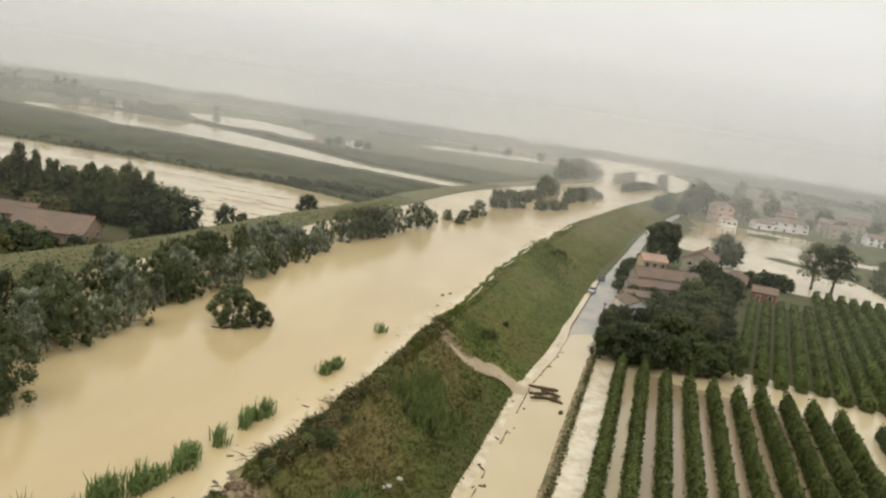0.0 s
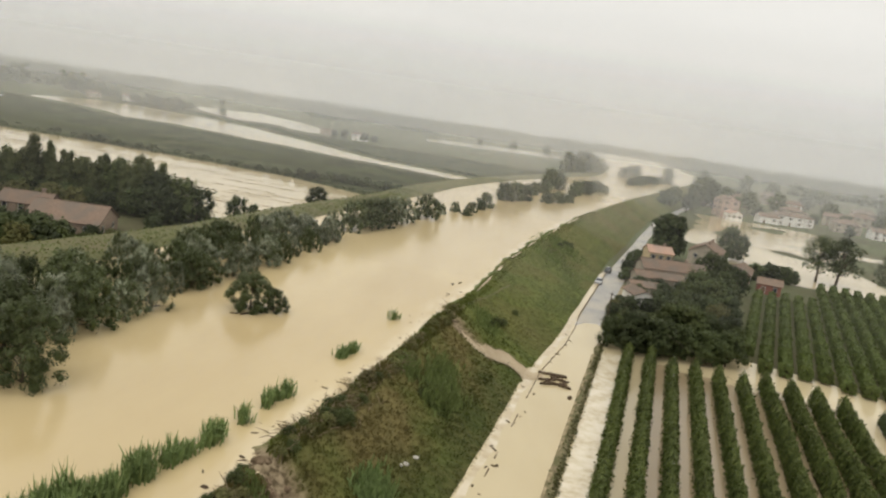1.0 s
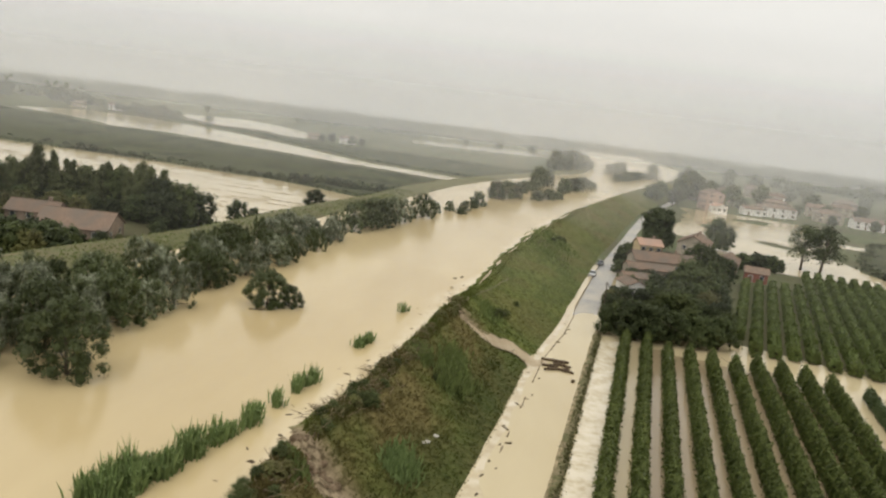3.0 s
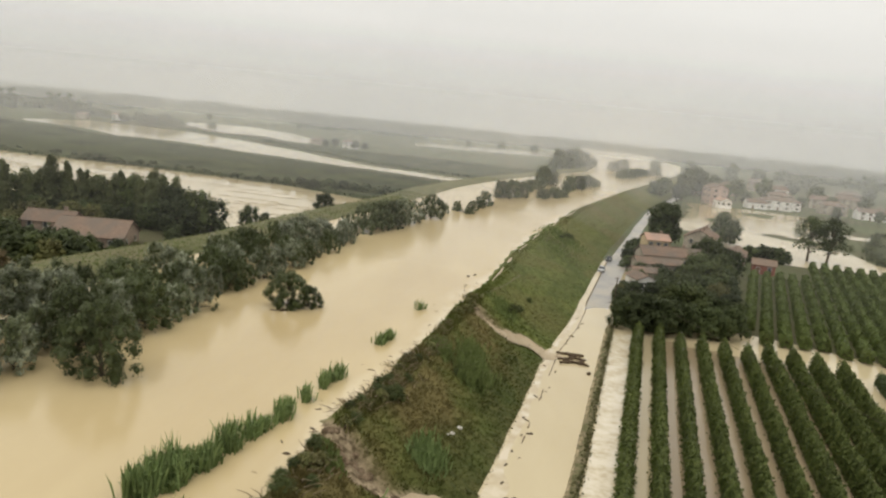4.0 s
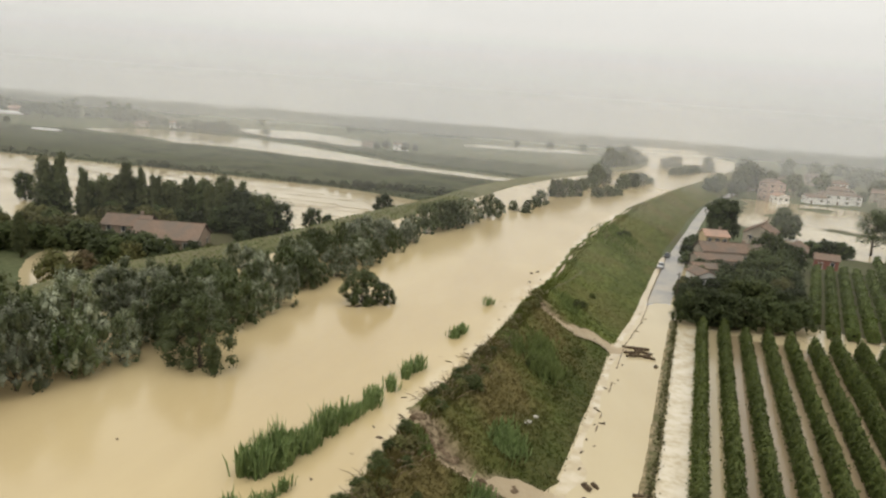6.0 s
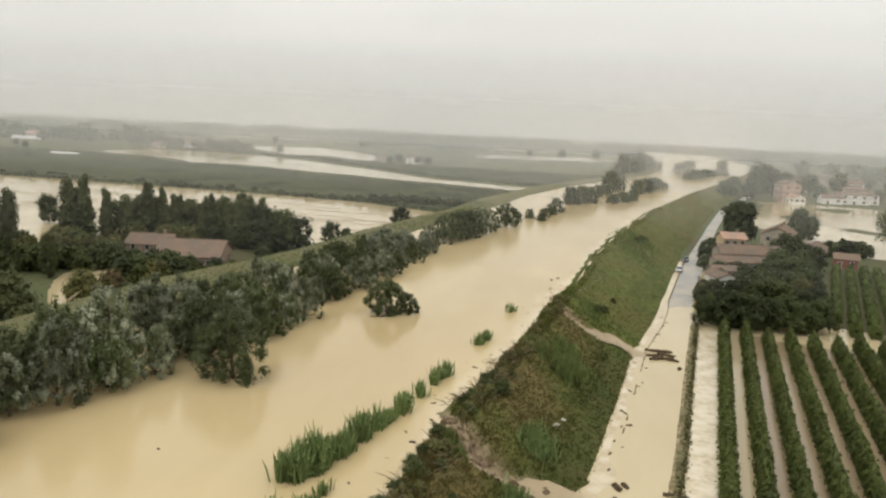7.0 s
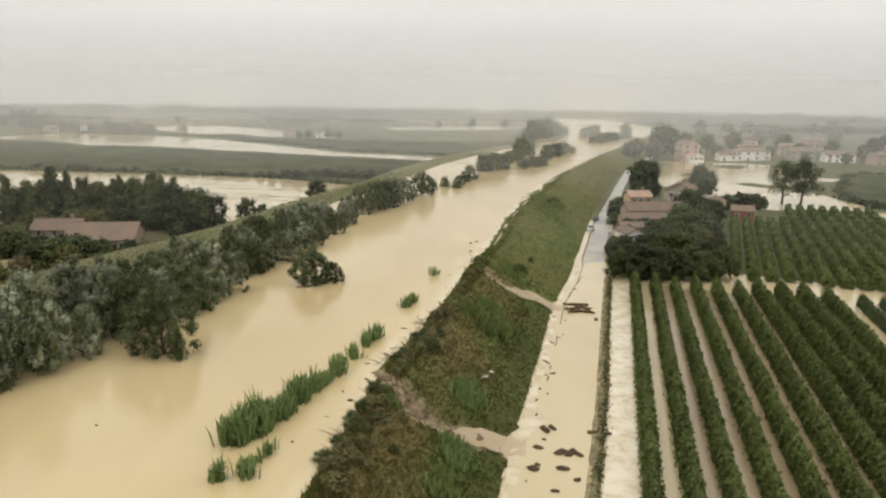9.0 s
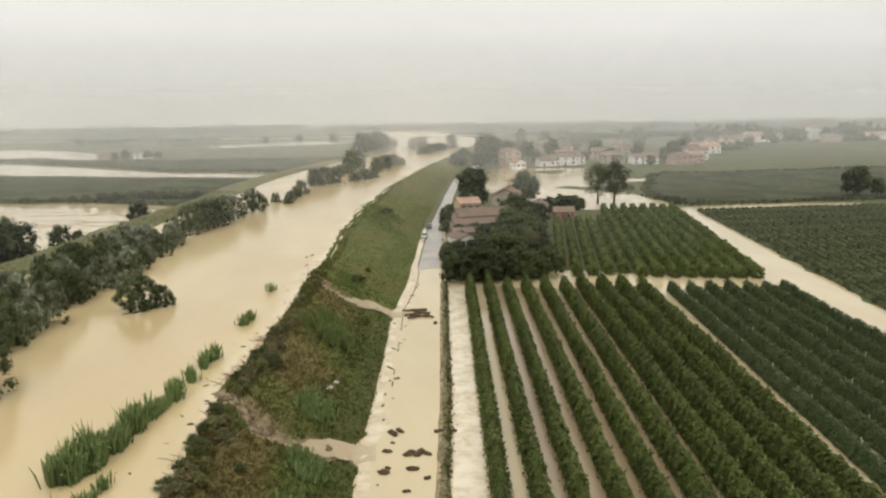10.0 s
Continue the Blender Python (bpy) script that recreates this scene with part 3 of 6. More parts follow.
for (pts, width, depth), spread in zip(GULLIES, ((0.7, 1.0, 1.25, 1.6, 1.8, 1.9, 2.1, 2.4), (0.05, 0.06, 0.08, 0.12, 0.25, 0.7, 1.6, 2.0, 2.2))):
    steps, cols = 60, 9
    s = np.linspace(0 if depth < 1 else 3.4, len(pts) - 1, steps)
    px, py = np.interp(s, range(len(pts)), [p[0] for p in pts]), np.interp(s, range(len(pts)), [p[1] for p in pts])
    nx, ny = -np.gradient(py), np.gradient(px)
    ln = np.hypot(nx, ny)
    half = np.interp(s, range(len(pts)), spread) * (1 + 0.12 * np.sin(s * 7.0))
    o = np.linspace(-1, 1, cols)[None, :] * half[:, None]
    X, Y = px[:, None] + o * (nx / ln)[:, None], py[:, None] + o * (ny / ln)[:, None]
    Z = np.maximum(dyke_height(X, Y, False) + 0.16, 0.04) + 0.05 * wavy(X, Y, 0.35)
    tagged(part("overflow_stream", grid_mesh("overflow_stream", X, Y, Z), M_STREAM), "thin muddy stream spilling down the dyke gully", "stream")

# the far dyke
ly = spaced((-120, 320, 4), (320, 1300, 20))
prof = [(-0.9, -13.0, -0.3), (-0.4, -6.0, 3.6), (0.0, -1.0, RIVER + 0.7), (0.0, 0.8, RIVER + 1.0), (1.0, -2.5, RIVER + 0.75), (1.0, 0.0, RIVER + 0.05), (1.0, 3.0, RIVER - 1.2)]
lx = np.stack([left_back(ly) * (1 - max(a, 0)) + left_front(ly) * max(a, 0) + o for a, o, z in prof], -1)
lyy = np.repeat(ly[:, None], len(prof), 1)
lz = np.repeat(np.array([p[2] for p in prof])[None, :], len(ly), 0) + 0.12 * wavy(lx, lyy, 5.0)
M_BANK = surface("far_dyke_turf", (0.088, 0.092, 0.036), (0.136, 0.134, 0.062), (0.124, 0.112, 0.056), 0.9, 0.12, 0.9, 0.9)
tagged(part("ground_far_dyke", grid_mesh("far_dyke", lx, lyy, lz), M_BANK), "low grassy dyke on the other river bank", "dyke", kind="structure")

# a trodden track and rough grass along the far dyke's top
ty = spaced((-120, 320, 4), (320, 700, 20))
tx = left_back(ty)[:, None] + np.array([[0.4, 0.8, 1.3]]) + 0.25 * wavy(ty, ty * 0, 6.0)[:, None]
tz = RIVER + np.array([[0.99, 1.05, 0.99]]) + 0.12 * wavy(tx, ty[:, None], 5.0)
M_TRACK = surface("trodden_track", (0.11, 0.10, 0.048), (0.15, 0.13, 0.068), (0.09, 0.095, 0.038), 0.7, 0.2, 0.9, 0.5)
tagged(part("path_far_dyke", grid_mesh("path_far_dyke", tx, np.repeat(ty[:, None], 3, 1), tz), M_TRACK), "narrow trodden track along the far dyke's top", "track", kind="structure")
rg = np.random.default_rng(31)
py = 60 + 240 * rg.random(9000)
pb, pf = left_back(py), left_front(py)
pu = rg.random(9000)
px = pb - 8 + (pf - pb + 8) * pu
ph = np.where(px < pb - 1, RIVER + 0.7 + (px - pb + 1) * 0.62, np.where(px < pf - 2.5, RIVER + 0.85, RIVER + 0.75 + (px - pf + 2.5) * -0.28))
co, q = leaf_cards(rg, np.stack([px, py, ph + 0.12], -1), np.stack([rg.normal(0, 0.5, 9000), np.full(9000, -0.5), np.full(9000, 0.7)], -1), 0.36)
tagged(part("dyke_grass", array_mesh("dyke_grass", co, q), M_GRASS), "rough wet grass on the far dyke", "grass", kind="stuff")

# the road, dry only where it climbs towards the houses
sy = spaced((-120, 140, 3), (140, 250, 0.8), (250, 520, 3))
level = np.interp(sy, [140, 152, 166, 178, 215, 240], [-0.14, -0.07, 0.0, 0.05, 0.22, 0.42])
lft = foot_x(sy) + np.interp(sy, [140, 165, 240, 300], [0.9, 1.1, 1.1, 0.9])
rgt = np.maximum(road_right(sy), lft + 4.2)
rc = np.linspace(0, 1, 7)[None, :]
road_x = lft[:, None] + (rgt - lft)[:, None] * rc
road_z = level[:, None] - 0.03 * (rc - 0.5) ** 2 + 0.035 * wavy(road_x, sy[:, None] * 0.5, 0.9) + 0.035 * wavy(road_x, sy[:, None], 3.6, 2.0)
tagged(part("road", grid_mesh("road", road_x, np.repeat(sy[:, None], 7, 1), np.repeat(road_z, 1, 0)), M_ASPHALT), "narrow wet asphalt road running under flood water", "road", kind="structure")

# grassy verge between road and orchard, its road side bare and muddy
M_VERGE = surface("muddy_verge", (0.092, 0.092, 0.036), (0.170, 0.150, 0.076), (0.205, 0.165, 0.098), 1.1, 0.5, 0.9, 0.9)
M_MUDBANK = surface("pale_mud", (0.26, 0.205, 0.115), (0.36, 0.285, 0.17), (0.13, 0.11, 0.05), 1.5, 0.7, 0.7, 0.8)
vy = spaced((-120, 156, 0.8))
vo = np.array([-0.80, -0.55, 0.0, 0.55, 0.85])[None, :]
vx = (verge_x(vy) + 0.15 * wavy(vy, vy * 0, 2.1, 4.0))[:, None] + vo * (1 + 0.35 * wavy(vy, vy * 0, 1.6))[:, None]
vz = np.array([-0.3, 0.12, 0.26, 0.12, -0.3])[None, :] + 0.07 * wavy(vx, vy[:, None], 1.5)
tagged(part("ground_verge", grid_mesh("verge", vx, np.repeat(vy[:, None], 5, 1), vz), M_VERGE), "narrow grassy verge beside the flooded road", "verge", kind="structure")

by = spaced((-120, 148, 0.7))
bw = 1 + 0.3 * wavy(by, by * 0, 1.2, 6.0)
bx = (verge_x(by) - 0.55)[:, None] + np.array([[-0.40, -0.2, 0.1, 0.3]]) * bw[:, None]
bz = np.array([[-0.2, 0.10, 0.16, 0.05]]) + 0.05 * wavy(bx, by[:, None], 0.7)
tagged(part("trim_mud_edge", grid_mesh("mud_edge", bx, np.repeat(by[:, None], 4, 1), bz), M_MUDBANK), "pale bare mud along the verge's road side", "verge", kind="structure")

# low grassy ridge along the road's edge, broken where the flood runs over it
ky = np.arange(92, 246, 0.5)
keep = (ky > 122) | (wavy(ky, ky * 0, 1.9, 3.0) > 0.15)
ridge = Geo()
for a in ky[keep]:
    x0, x1 = float(foot_x(a)) + 1.6 - 0.7 * min(1, max(0, (a - 165) / 10)), float(foot_x(a + 0.5)) + 1.6 - 0.7 * min(1, max(0, (a - 164.5) / 10))
    w = 0.16 + 0.05 * math.sin(a * 3.1)
    h = 0.14 + 0.07 * math.sin(a * 1.7) + (0.25 if a > 172 else 0.0)
    ridge.add([(x0 - w, a, -0.2), (x0, a, h), (x0 + w, a, -0.2), (x1 - w, a + 0.5, -0.2), (x1, a + 0.5, h + 0.02), (x1 + w, a + 0.5, -0.2)], [(0, 1, 4, 3), (1, 2, 5, 4), (0, 2, 1), (3, 4, 5)])
tagged(part("trim_road_edge", ridge, M_SOIL), "low dark ridge of turf along the flooded road", "road edge", kind="structure")

# fast shallow water beside the verge, rougher; paler for foam and painted-in sky reflection
for xa, xb, y0, y1, nm in ((lambda y: verge_x(y) + 0.9, lambda y: 33.7 - 0.211 * (147 - y) - 1.0, -40, 150, "verge"),):
    fy = spaced((y0, y1, 0.6))
    fu = np.linspace(0, 1, 9)[None, :]
    fxx = xa(fy)[:, None] + (xb(fy) - xa(fy))[:, None] * fu
    fyy = np.repeat(fy[:, None], 9, 1)
    fz = 0.012 + 0.03 * np.abs(wavy(fxx, fyy, 0.35, 1.0))
    tagged(part("water_shallow", grid_mesh("water_shallow", fxx, fyy, fz), M_FOAM_SHEEN), "pale rippled flood water running beside the " + nm, "flood water", kind="structure")

# flood water between the orchard rows, most lanes tinted darker as painted-in row shade
ROW_ENDS = (147.5, 147.3, 144.5, 144.0, 142.0, 140.0, 142.5, 139.5, 138.0, 135.0, 133.4, 132.4, 131.2, 130.2, 129.0, 128.2, 127.4)
ROW_TALL = (0.94, 1.02, 0.88, 1.02, 0.98, 1.04, 1.14, 1.14, 1.10, 1.02, 0.76, 0.80, 0.82, 0.84, 0.84, 0.84, 0.84)


def row_line(k):
    """Where an orchard row crosses y = 130, and how it slants."""
    if k < 10:
        return 30.1 + 3.9 * k, 0.211 + 0.0023 * k
    return 71.5 + 3.78 * (k - 10), 0.250


for k in range(len(ROW_ENDS) - 1):
    x130, slant = row_line(k)
    my = spaced((36, ROW_ENDS[k] + 1.0, 2.0))
    wide = 3.6 if k != 9 else 5.4
    mx = (x130 + slant * (my - 130) + 0.2)[:, None] + np.linspace(0, wide, 5)[None, :]
    myy = np.repeat(my[:, None], 5, 1)
    tagged(part("water_lane", grid_mesh("water_lane", mx, myy, 0.016 + 0.004 * wavy(mx, myy, 2.0)), M_FLOOD if k in (0, 9, 10) else M_SHADED_LANE), "still flood water between two orchard rows", "flood water", kind="structure")

# thin foaming water along the dyke's foot
fy = spaced((50, 172, 0.6))
fw = 1.0 + 0.40 * wavy(fy, fy * 0, 2.4, 2.0) + 0.3 * wavy(fy, fy * 0, 4.0, 7.0) + 1.7 * np.exp(-((fy - 79.5) / 3.5) ** 2)
fxx = (foot_x(fy) - 0.2)[:, None] + np.linspace(0, 1, 5)[None, :] * fw[:, None] * 1.05
tagged(part("water_foot", grid_mesh("water_foot", fxx, np.repeat(fy[:, None], 5, 1), 0.012 + 0.02 * np.abs(wavy(fxx, fy[:, None], 0.4))), M_FOOT), "pale foaming water along the foot of the dyke", "flood water", kind="structure")

# haze from the drizzle, made of upright see-through sheets one behind the other
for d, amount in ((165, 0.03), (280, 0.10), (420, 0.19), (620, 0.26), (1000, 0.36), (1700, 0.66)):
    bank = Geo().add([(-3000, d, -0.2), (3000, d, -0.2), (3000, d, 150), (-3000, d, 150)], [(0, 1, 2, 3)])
    tagged(part("mist", bank, haze_sheet_material("mist", amount)), "upright see-through sheet painting grey haze over the plain", "mist", kind="structure")


# added glowing sheet where drizzle closes the view, painting pale haze into the sky
def haze_glow_material():
    m, n, l, bsdf = nodes_of("glowing_haze")
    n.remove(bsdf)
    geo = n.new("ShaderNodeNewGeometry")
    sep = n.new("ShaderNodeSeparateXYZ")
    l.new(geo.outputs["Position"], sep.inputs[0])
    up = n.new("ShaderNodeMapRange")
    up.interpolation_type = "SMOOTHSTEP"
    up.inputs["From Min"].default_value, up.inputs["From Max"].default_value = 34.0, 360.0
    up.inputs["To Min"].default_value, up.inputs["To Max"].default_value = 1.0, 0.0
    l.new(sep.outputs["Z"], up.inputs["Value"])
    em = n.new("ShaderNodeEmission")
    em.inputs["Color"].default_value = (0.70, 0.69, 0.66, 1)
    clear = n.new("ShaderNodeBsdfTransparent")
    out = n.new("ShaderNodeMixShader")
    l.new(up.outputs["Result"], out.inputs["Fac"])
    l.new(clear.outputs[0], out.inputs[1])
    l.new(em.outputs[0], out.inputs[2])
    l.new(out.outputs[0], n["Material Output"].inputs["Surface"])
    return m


tagged(part("backdrop", Geo().add([(-3500, 2800, -1), (3500, 2800, -1), (3500, 2800, 360), (-3500, 2800, 360)], [(0, 1, 2, 3)]), haze_glow_material()), "glowing pale grey haze sheet closing the distance", "distance", kind="structure")


# ---------------------------------------------------------------- plants
def tree_parts(seed, height, width, kind, density=1.0):
    """Meshes of a trunk with limbs and of a leafy crown."""
    rng = np.random.default_rng(seed)
    wood = Geo()
    lobes = []
    if kind == "column":
        n = 13
        for k in range(n):
            h = height * (0.12 + 0.82 * k / (n - 1))
            r = width * 0.5 * (0.55 + 0.6 * math.sin(math.pi * min(1, 0.18 + 0.80 * k / (n - 1)))) * rng.uniform(0.75, 1.1)
            a = rng.uniform(0, 6.28)
            lobes.append((math.cos(a) * width * 0.13, math.sin(a) * width * 0.13, h, r * 0.85, r * 1.5))
        trunk_top = height * 0.7
    elif kind == "willow":
        # domed crown of separate upright plumes, with dark gaps between them
        n = 46
        for k in range(n):
            a = k * 2.4 + rng.uniform(-0.3, 0.3)
            f = (k + 0.5) / n
            rad = width * 0.5 * math.sqrt(f) * rng.uniform(0.85, 1.12)
            top = height * (0.90 - 0.66 * f ** 1.8) * rng.uniform(0.80, 1.12)
            r = width * rng.uniform(0.06, 0.115)
            lobes.append((math.cos(a) * rad, math.sin(a) * rad, max(top, r), r, r * rng.uniform(1.3, 2.0)))
            if k % 3 == 0:
                lobes.append((math.cos(a) * rad * 0.85, math.sin(a) * rad * 0.85, max(top * 0.45, r), r * 1.2, r * 1.5))
        lobes.append((0.0, 0.0, height * 0.42, width * 0.27, height * 0.34))
        trunk_top = height * 0.4
    elif kind == "dome":
        # low rounded crown that meets the water or the ground all round
        n = 34
        for k in range(n):
            a = k * 2.4 + rng.uniform(-0.3, 0.3)
            f = (k + 0.5) / n
            rad = width * 0.5 * (0.92 - 0.10 * rng.random()) * math.sqrt(max(0.0, 1 - f ** 1.6))
            r = width * rng.uniform(0.11, 0.17)
            lobes.append((math.cos(a) * rad, math.sin(a) * rad, max(height * 0.84 * f, r * 0.5), r, r * rng.uniform(0.75, 1.0)))
        trunk_top = height * 0.4
    elif kind == "plume":
        # tall crown of billows carried on bare stems that show over the water
        n = 46
        for k in range(n):
            a = k * 2.4 + rng.uniform(-0.3, 0.3)
            f = (k + 0.5) / n
            h = height * (0.12 + 0.79 * f)
            rad = width * 0.5 * math.sin(math.pi * min(1.0, 0.22 + 0.73 * f)) ** 0.75 * (0.95 if k % 4 else 0.4) * rng.uniform(0.8, 1.08)
            r = width * rng.uniform(0.075, 0.14)
            lobes.append((math.cos(a) * rad, math.sin(a) * rad, h, r, r * rng.uniform(0.9, 1.3)))
        trunk_top = height * 0.55
    elif kind == "mass":
        # broad crown of many lobes, leafy down to the ground
        n = 44
        for k in range(n):
            a = k * 2.4 + rng.uniform(-0.4, 0.4)
            f = (k + 0.5) / n
            h = height * (0.07 + 0.82 * f)
            spread = math.sqrt(max(0.03, 1 - (max(0.0, f - 0.28) / 0.76) ** 2)) * (0.88 if f < 0.12 else 1.0)
            rad = width * 0.5 * (0.80 if k % 4 else 0.35) * spread * rng.uniform(0.6, 1.15)
            r = width * rng.choice([0.08, 0.12, 0.17, 0.2])
            lobes.append((math.cos(a) * rad, math.sin(a) * rad, h, r, r * rng.uniform(0.8, 1.15)))
        trunk_top = height * 0.5
    else:
        base = {"round": 0.26, "bush": 0.05, "open": 0.25, "dense": 0.14}[kind]
        n = {"round": 25, "bush": 16, "open": 28, "dense": 30}[kind]
        for k in range(n):
            a = k * 2.4 + rng.uniform(-0.4, 0.4)
            f = (k + 0.5) / n
            h = height * (base + (0.86 - base) * f)
            spread = math.sin(math.pi * min(1.0, 0.22 + 0.74 * f)) ** (0.7 if kind != "dense" else 0.45)
            rad = width * 0.5 * (0.72 if k % 3 else 0.35) * spread * rng.uniform(0.75, 1.15)
            r = width * rng.uniform(0.12, 0.22) * (1.1 if kind in ("bush", "dense") else 1.0)
            lobes.append((math.cos(a) * rad, math.sin(a) * rad, max(h, r * 0.5), r, r * rng.uniform(0.75, 1.0)))
        trunk_top = height * (base + 0.35)
    tr = max(0.09, height * 0.022)
    lean = rng.uniform(-0.3, 0.3, 2)
    def limb(pts, radii, sides):
        """A limb whose foot is joined to the trunk."""
        k = len(wood.v)
        wood.tube(pts, radii, sides, False)
        near = min(range(21), key=lambda i: (Vector(wood.v[i]) - Vector(pts[0])).length)
        wood.f.append((k, k + 1, near))

    wood.tube([(0, 0, -0.6), (lean[0] * 0.3, lean[1] * 0.3, trunk_top * 0.4), (lean[0], lean[1], trunk_top)], [tr * 1.25, tr, tr * 0.45], 7)
    for x, y, z, r, rz in lobes[::{"willow": 5, "mass": 7, "dome": 9, "plume": 4}.get(kind, 2)]:
        z0 = min(trunk_top * 0.95, max(0.15 * height, z * 0.55))
        q = z0 / trunk_top
        p0 = (lean[0] * q, lean[1] * q, z0)
        mid = ((p0[0] + x) * 0.55, (p0[1] + y) * 0.55, (z0 + z) * 0.52)
        limb([p0, mid, (x, y, z)], [tr * 0.5, tr * 0.32, tr * 0.10], 5)
    cen, outw = [], []
    total = sum(r * r for _, _, _, r, _ in lobes)
    budget = int({"round": 3300, "willow": 4100, "mass": 2000, "dome": 2600, "plume": 6500, "bush": 1700, "open": 4600, "dense": 5400, "column": 3400}[kind] * density)
    for x, y, z, r, rz in lobes:
        m = int(budget * r * r / total)
        v = rng.normal(0, 1, (m, 3))
        v /= np.linalg.norm(v, axis=1, keepdims=True)
        v[:, 2] = np.where(rng.random(m) < 0.72, np.abs(v[:, 2]), v[:, 2])
        shell = 0.62 + 0.46 * rng.random(m) ** 0.7 + 0.14 * np.sin(v[:, 0] * 7 + seed) * np.cos(v[:, 1] * 6)
        cen.append(np.array([x, y, z]) + v * shell[:, None] * np.array([r, r, rz]))
        outw.append(v + np.array([0, 0, 0.35]) if kind != "mass" else v + np.array([x / width, y / width, z / height + 0.1]))
    cen, outw = np.concatenate(cen), np.concatenate(outw)
    keep = cen[:, 2] > 0.05
    size = {"round": 0.40, "willow": 0.30, "mass": 0.49, "dome": 0.40, "plume": 0.28, "bush": 0.26, "open": 0.29, "dense": 0.44, "column": 0.40}[kind] * (height / 9.0) ** 0.5 / density ** 0.5
    co, q = leaf_cards(rng, cen[keep], outw[keep], size, slim=0.7 if kind in ("willow", "plume") else 1.0)
    # leafy inner mass, so that a crown is not see-through
    core_v, core_q = [], []
    for x, y, z, r, rz in lobes:
        a, b = np.meshgrid(np.linspace(0, 2 * np.pi, 7)[:-1], np.linspace(0.3, np.pi - 0.3, 4))
        k = 0.50 + 0.10 * np.sin(3 * a + 2 * b + seed)
        if kind == "open":
            k = k * 0.35
        v = np.stack([x + r * k * np.cos(a) * np.sin(b), y + r * k * np.sin(a) * np.sin(b), z + rz * k * np.cos(b)], -1).reshape(-1, 3)
        o = sum(len(c) for c in core_v)
        idx = np.arange(24).reshape(4, 6)
        nx = np.roll(idx, -1, 1)
        core_q.append(np.stack([idx[:-1], idx[1:], nx[1:], nx[:-1]], -1).reshape(-1, 4) + o)
        core_v.append(v)
    cv, cq = np.concatenate(core_v), np.concatenate(core_q)
    crown = array_mesh("crown", np.concatenate([co, cv]), np.concatenate([q, halves(cq) + len(co)]))
    return wood.mesh("trunk", True), crown


STOCK = {}


def tree_kind(name, material, variants, height, width, kind, label, category="tree", group="", seed=1, density=1.0):
    STOCK[name] = [(tree_parts(seed * 100 + k, height, width * (0.9 + 0.1 * (k % 3)), kind, density), material, label, category, group, height) for k in range(variants)]


def plant(name, x, y, z, height, turn=None, wide=1.0, obname="tree"):
    rng = random.Random(int(x * 131 + y * 717 + height * 37))
    (wood, crown), material, label, category, group, h0 = rng.choice(STOCK[name])
    root = new(obname)
    tagged(root, label, category, group)
    s = height / h0
    root.matrix_basis = pose(x, y, z, rng.uniform(-3, 3), rng.uniform(-3, 3), turn if turn is not None else rng.uniform(0, 360)) @ Matrix.Diagonal((s * wide, s * wide, s, 1))
    part("trunk", wood, M_BARK, root)
    part("crown", crown, material, root)
    return root


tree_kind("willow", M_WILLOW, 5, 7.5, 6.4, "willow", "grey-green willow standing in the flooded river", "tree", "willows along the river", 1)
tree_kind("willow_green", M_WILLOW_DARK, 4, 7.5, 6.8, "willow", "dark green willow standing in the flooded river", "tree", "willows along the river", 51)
tree_kind("broad_far", M_BROAD, 3, 9.0, 7.5, "round", "green broad-leaved tree fading into the mist", "tree", "", 14, 0.3)
tree_kind("dark_far", M_DARK, 3, 10.0, 8.0, "round", "dark green tree fading into the mist", "tree", "", 13, 0.3)
tree_kind("willow_lone", M_WILLOW_DARK, 2, 6.4, 6.8, "plume", "low spreading willow in the middle of the flood", "tree", "willows along the river", 24, 1.1)
tree_kind("willow_front", M_WILLOW_DARK, 1, 10.0, 9.5, "plume", "dark broad willow standing forward in the flooded river", "tree", "willows along the river", 41, 1.3)
tree_kind("willow_fresh", M_LUSH, 1, 7.0, 6.5, "willow", "bright green willow among greyer ones at the water", "tree", "willows along the river", 21)
tree_kind("mass", M_DARK, 4, 9.0, 8.5, "mass", "dark green broad tree, leafy down to the ground", "tree", "", 31)
tree_kind("mass_green", M_BROAD, 2, 9.0, 8.5, "mass", "mid-green broad tree, leafy down to the ground", "tree", "", 32)
tree_kind("mass_olive", M_OLIVE, 2, 6.0, 7.0, "mass", "yellow-green round tree among darker ones", "tree", "", 33, 0.6)
tree_kind("mass_small", M_DARK, 4, 5.0, 6.0, "mass", "dark green bush in a wet garden", "shrub", "", 36, 0.3)
tree_kind("mass_small_green", M_BROAD, 3, 5.0, 6.0, "mass", "leafy green bush in a wet garden", "shrub", "", 37, 0.3)
tree_kind("bush_drowned", M_BROAD, 4, 8.0, 9.5, "mass", "ragged green bush standing in the flooded river", "shrub", "bushes in the upper river", 71, 0.7)
tree_kind("mass_pale", M_POPLAR, 2, 9.0, 8.5, "mass", "paler green tree between dark poplars", "tree", "", 75)
tree_kind("tussock", M_RANK, 3, 3.0, 4.2, "dome", "rough brown-green tussock on the dyke's crest", "weeds", "tussocks on the dyke", 78, 0.22)
tree_kind("mass_rust", M_RUST, 1, 5.0, 6.0, "mass", "rusty brown bush beside a flooded yard", "shrub", "", 74, 0.4)
tree_kind("shrub", M_BROAD, 3, 3.0, 3.6, "bush", "leafy green shrub on the grassy dyke", "shrub", "", 2)
tree_kind("poplar", M_POPLAR, 3, 16.0, 4.6, "column", "tall narrow poplar behind the farmhouse", "tree", "poplars behind the farm", 5)
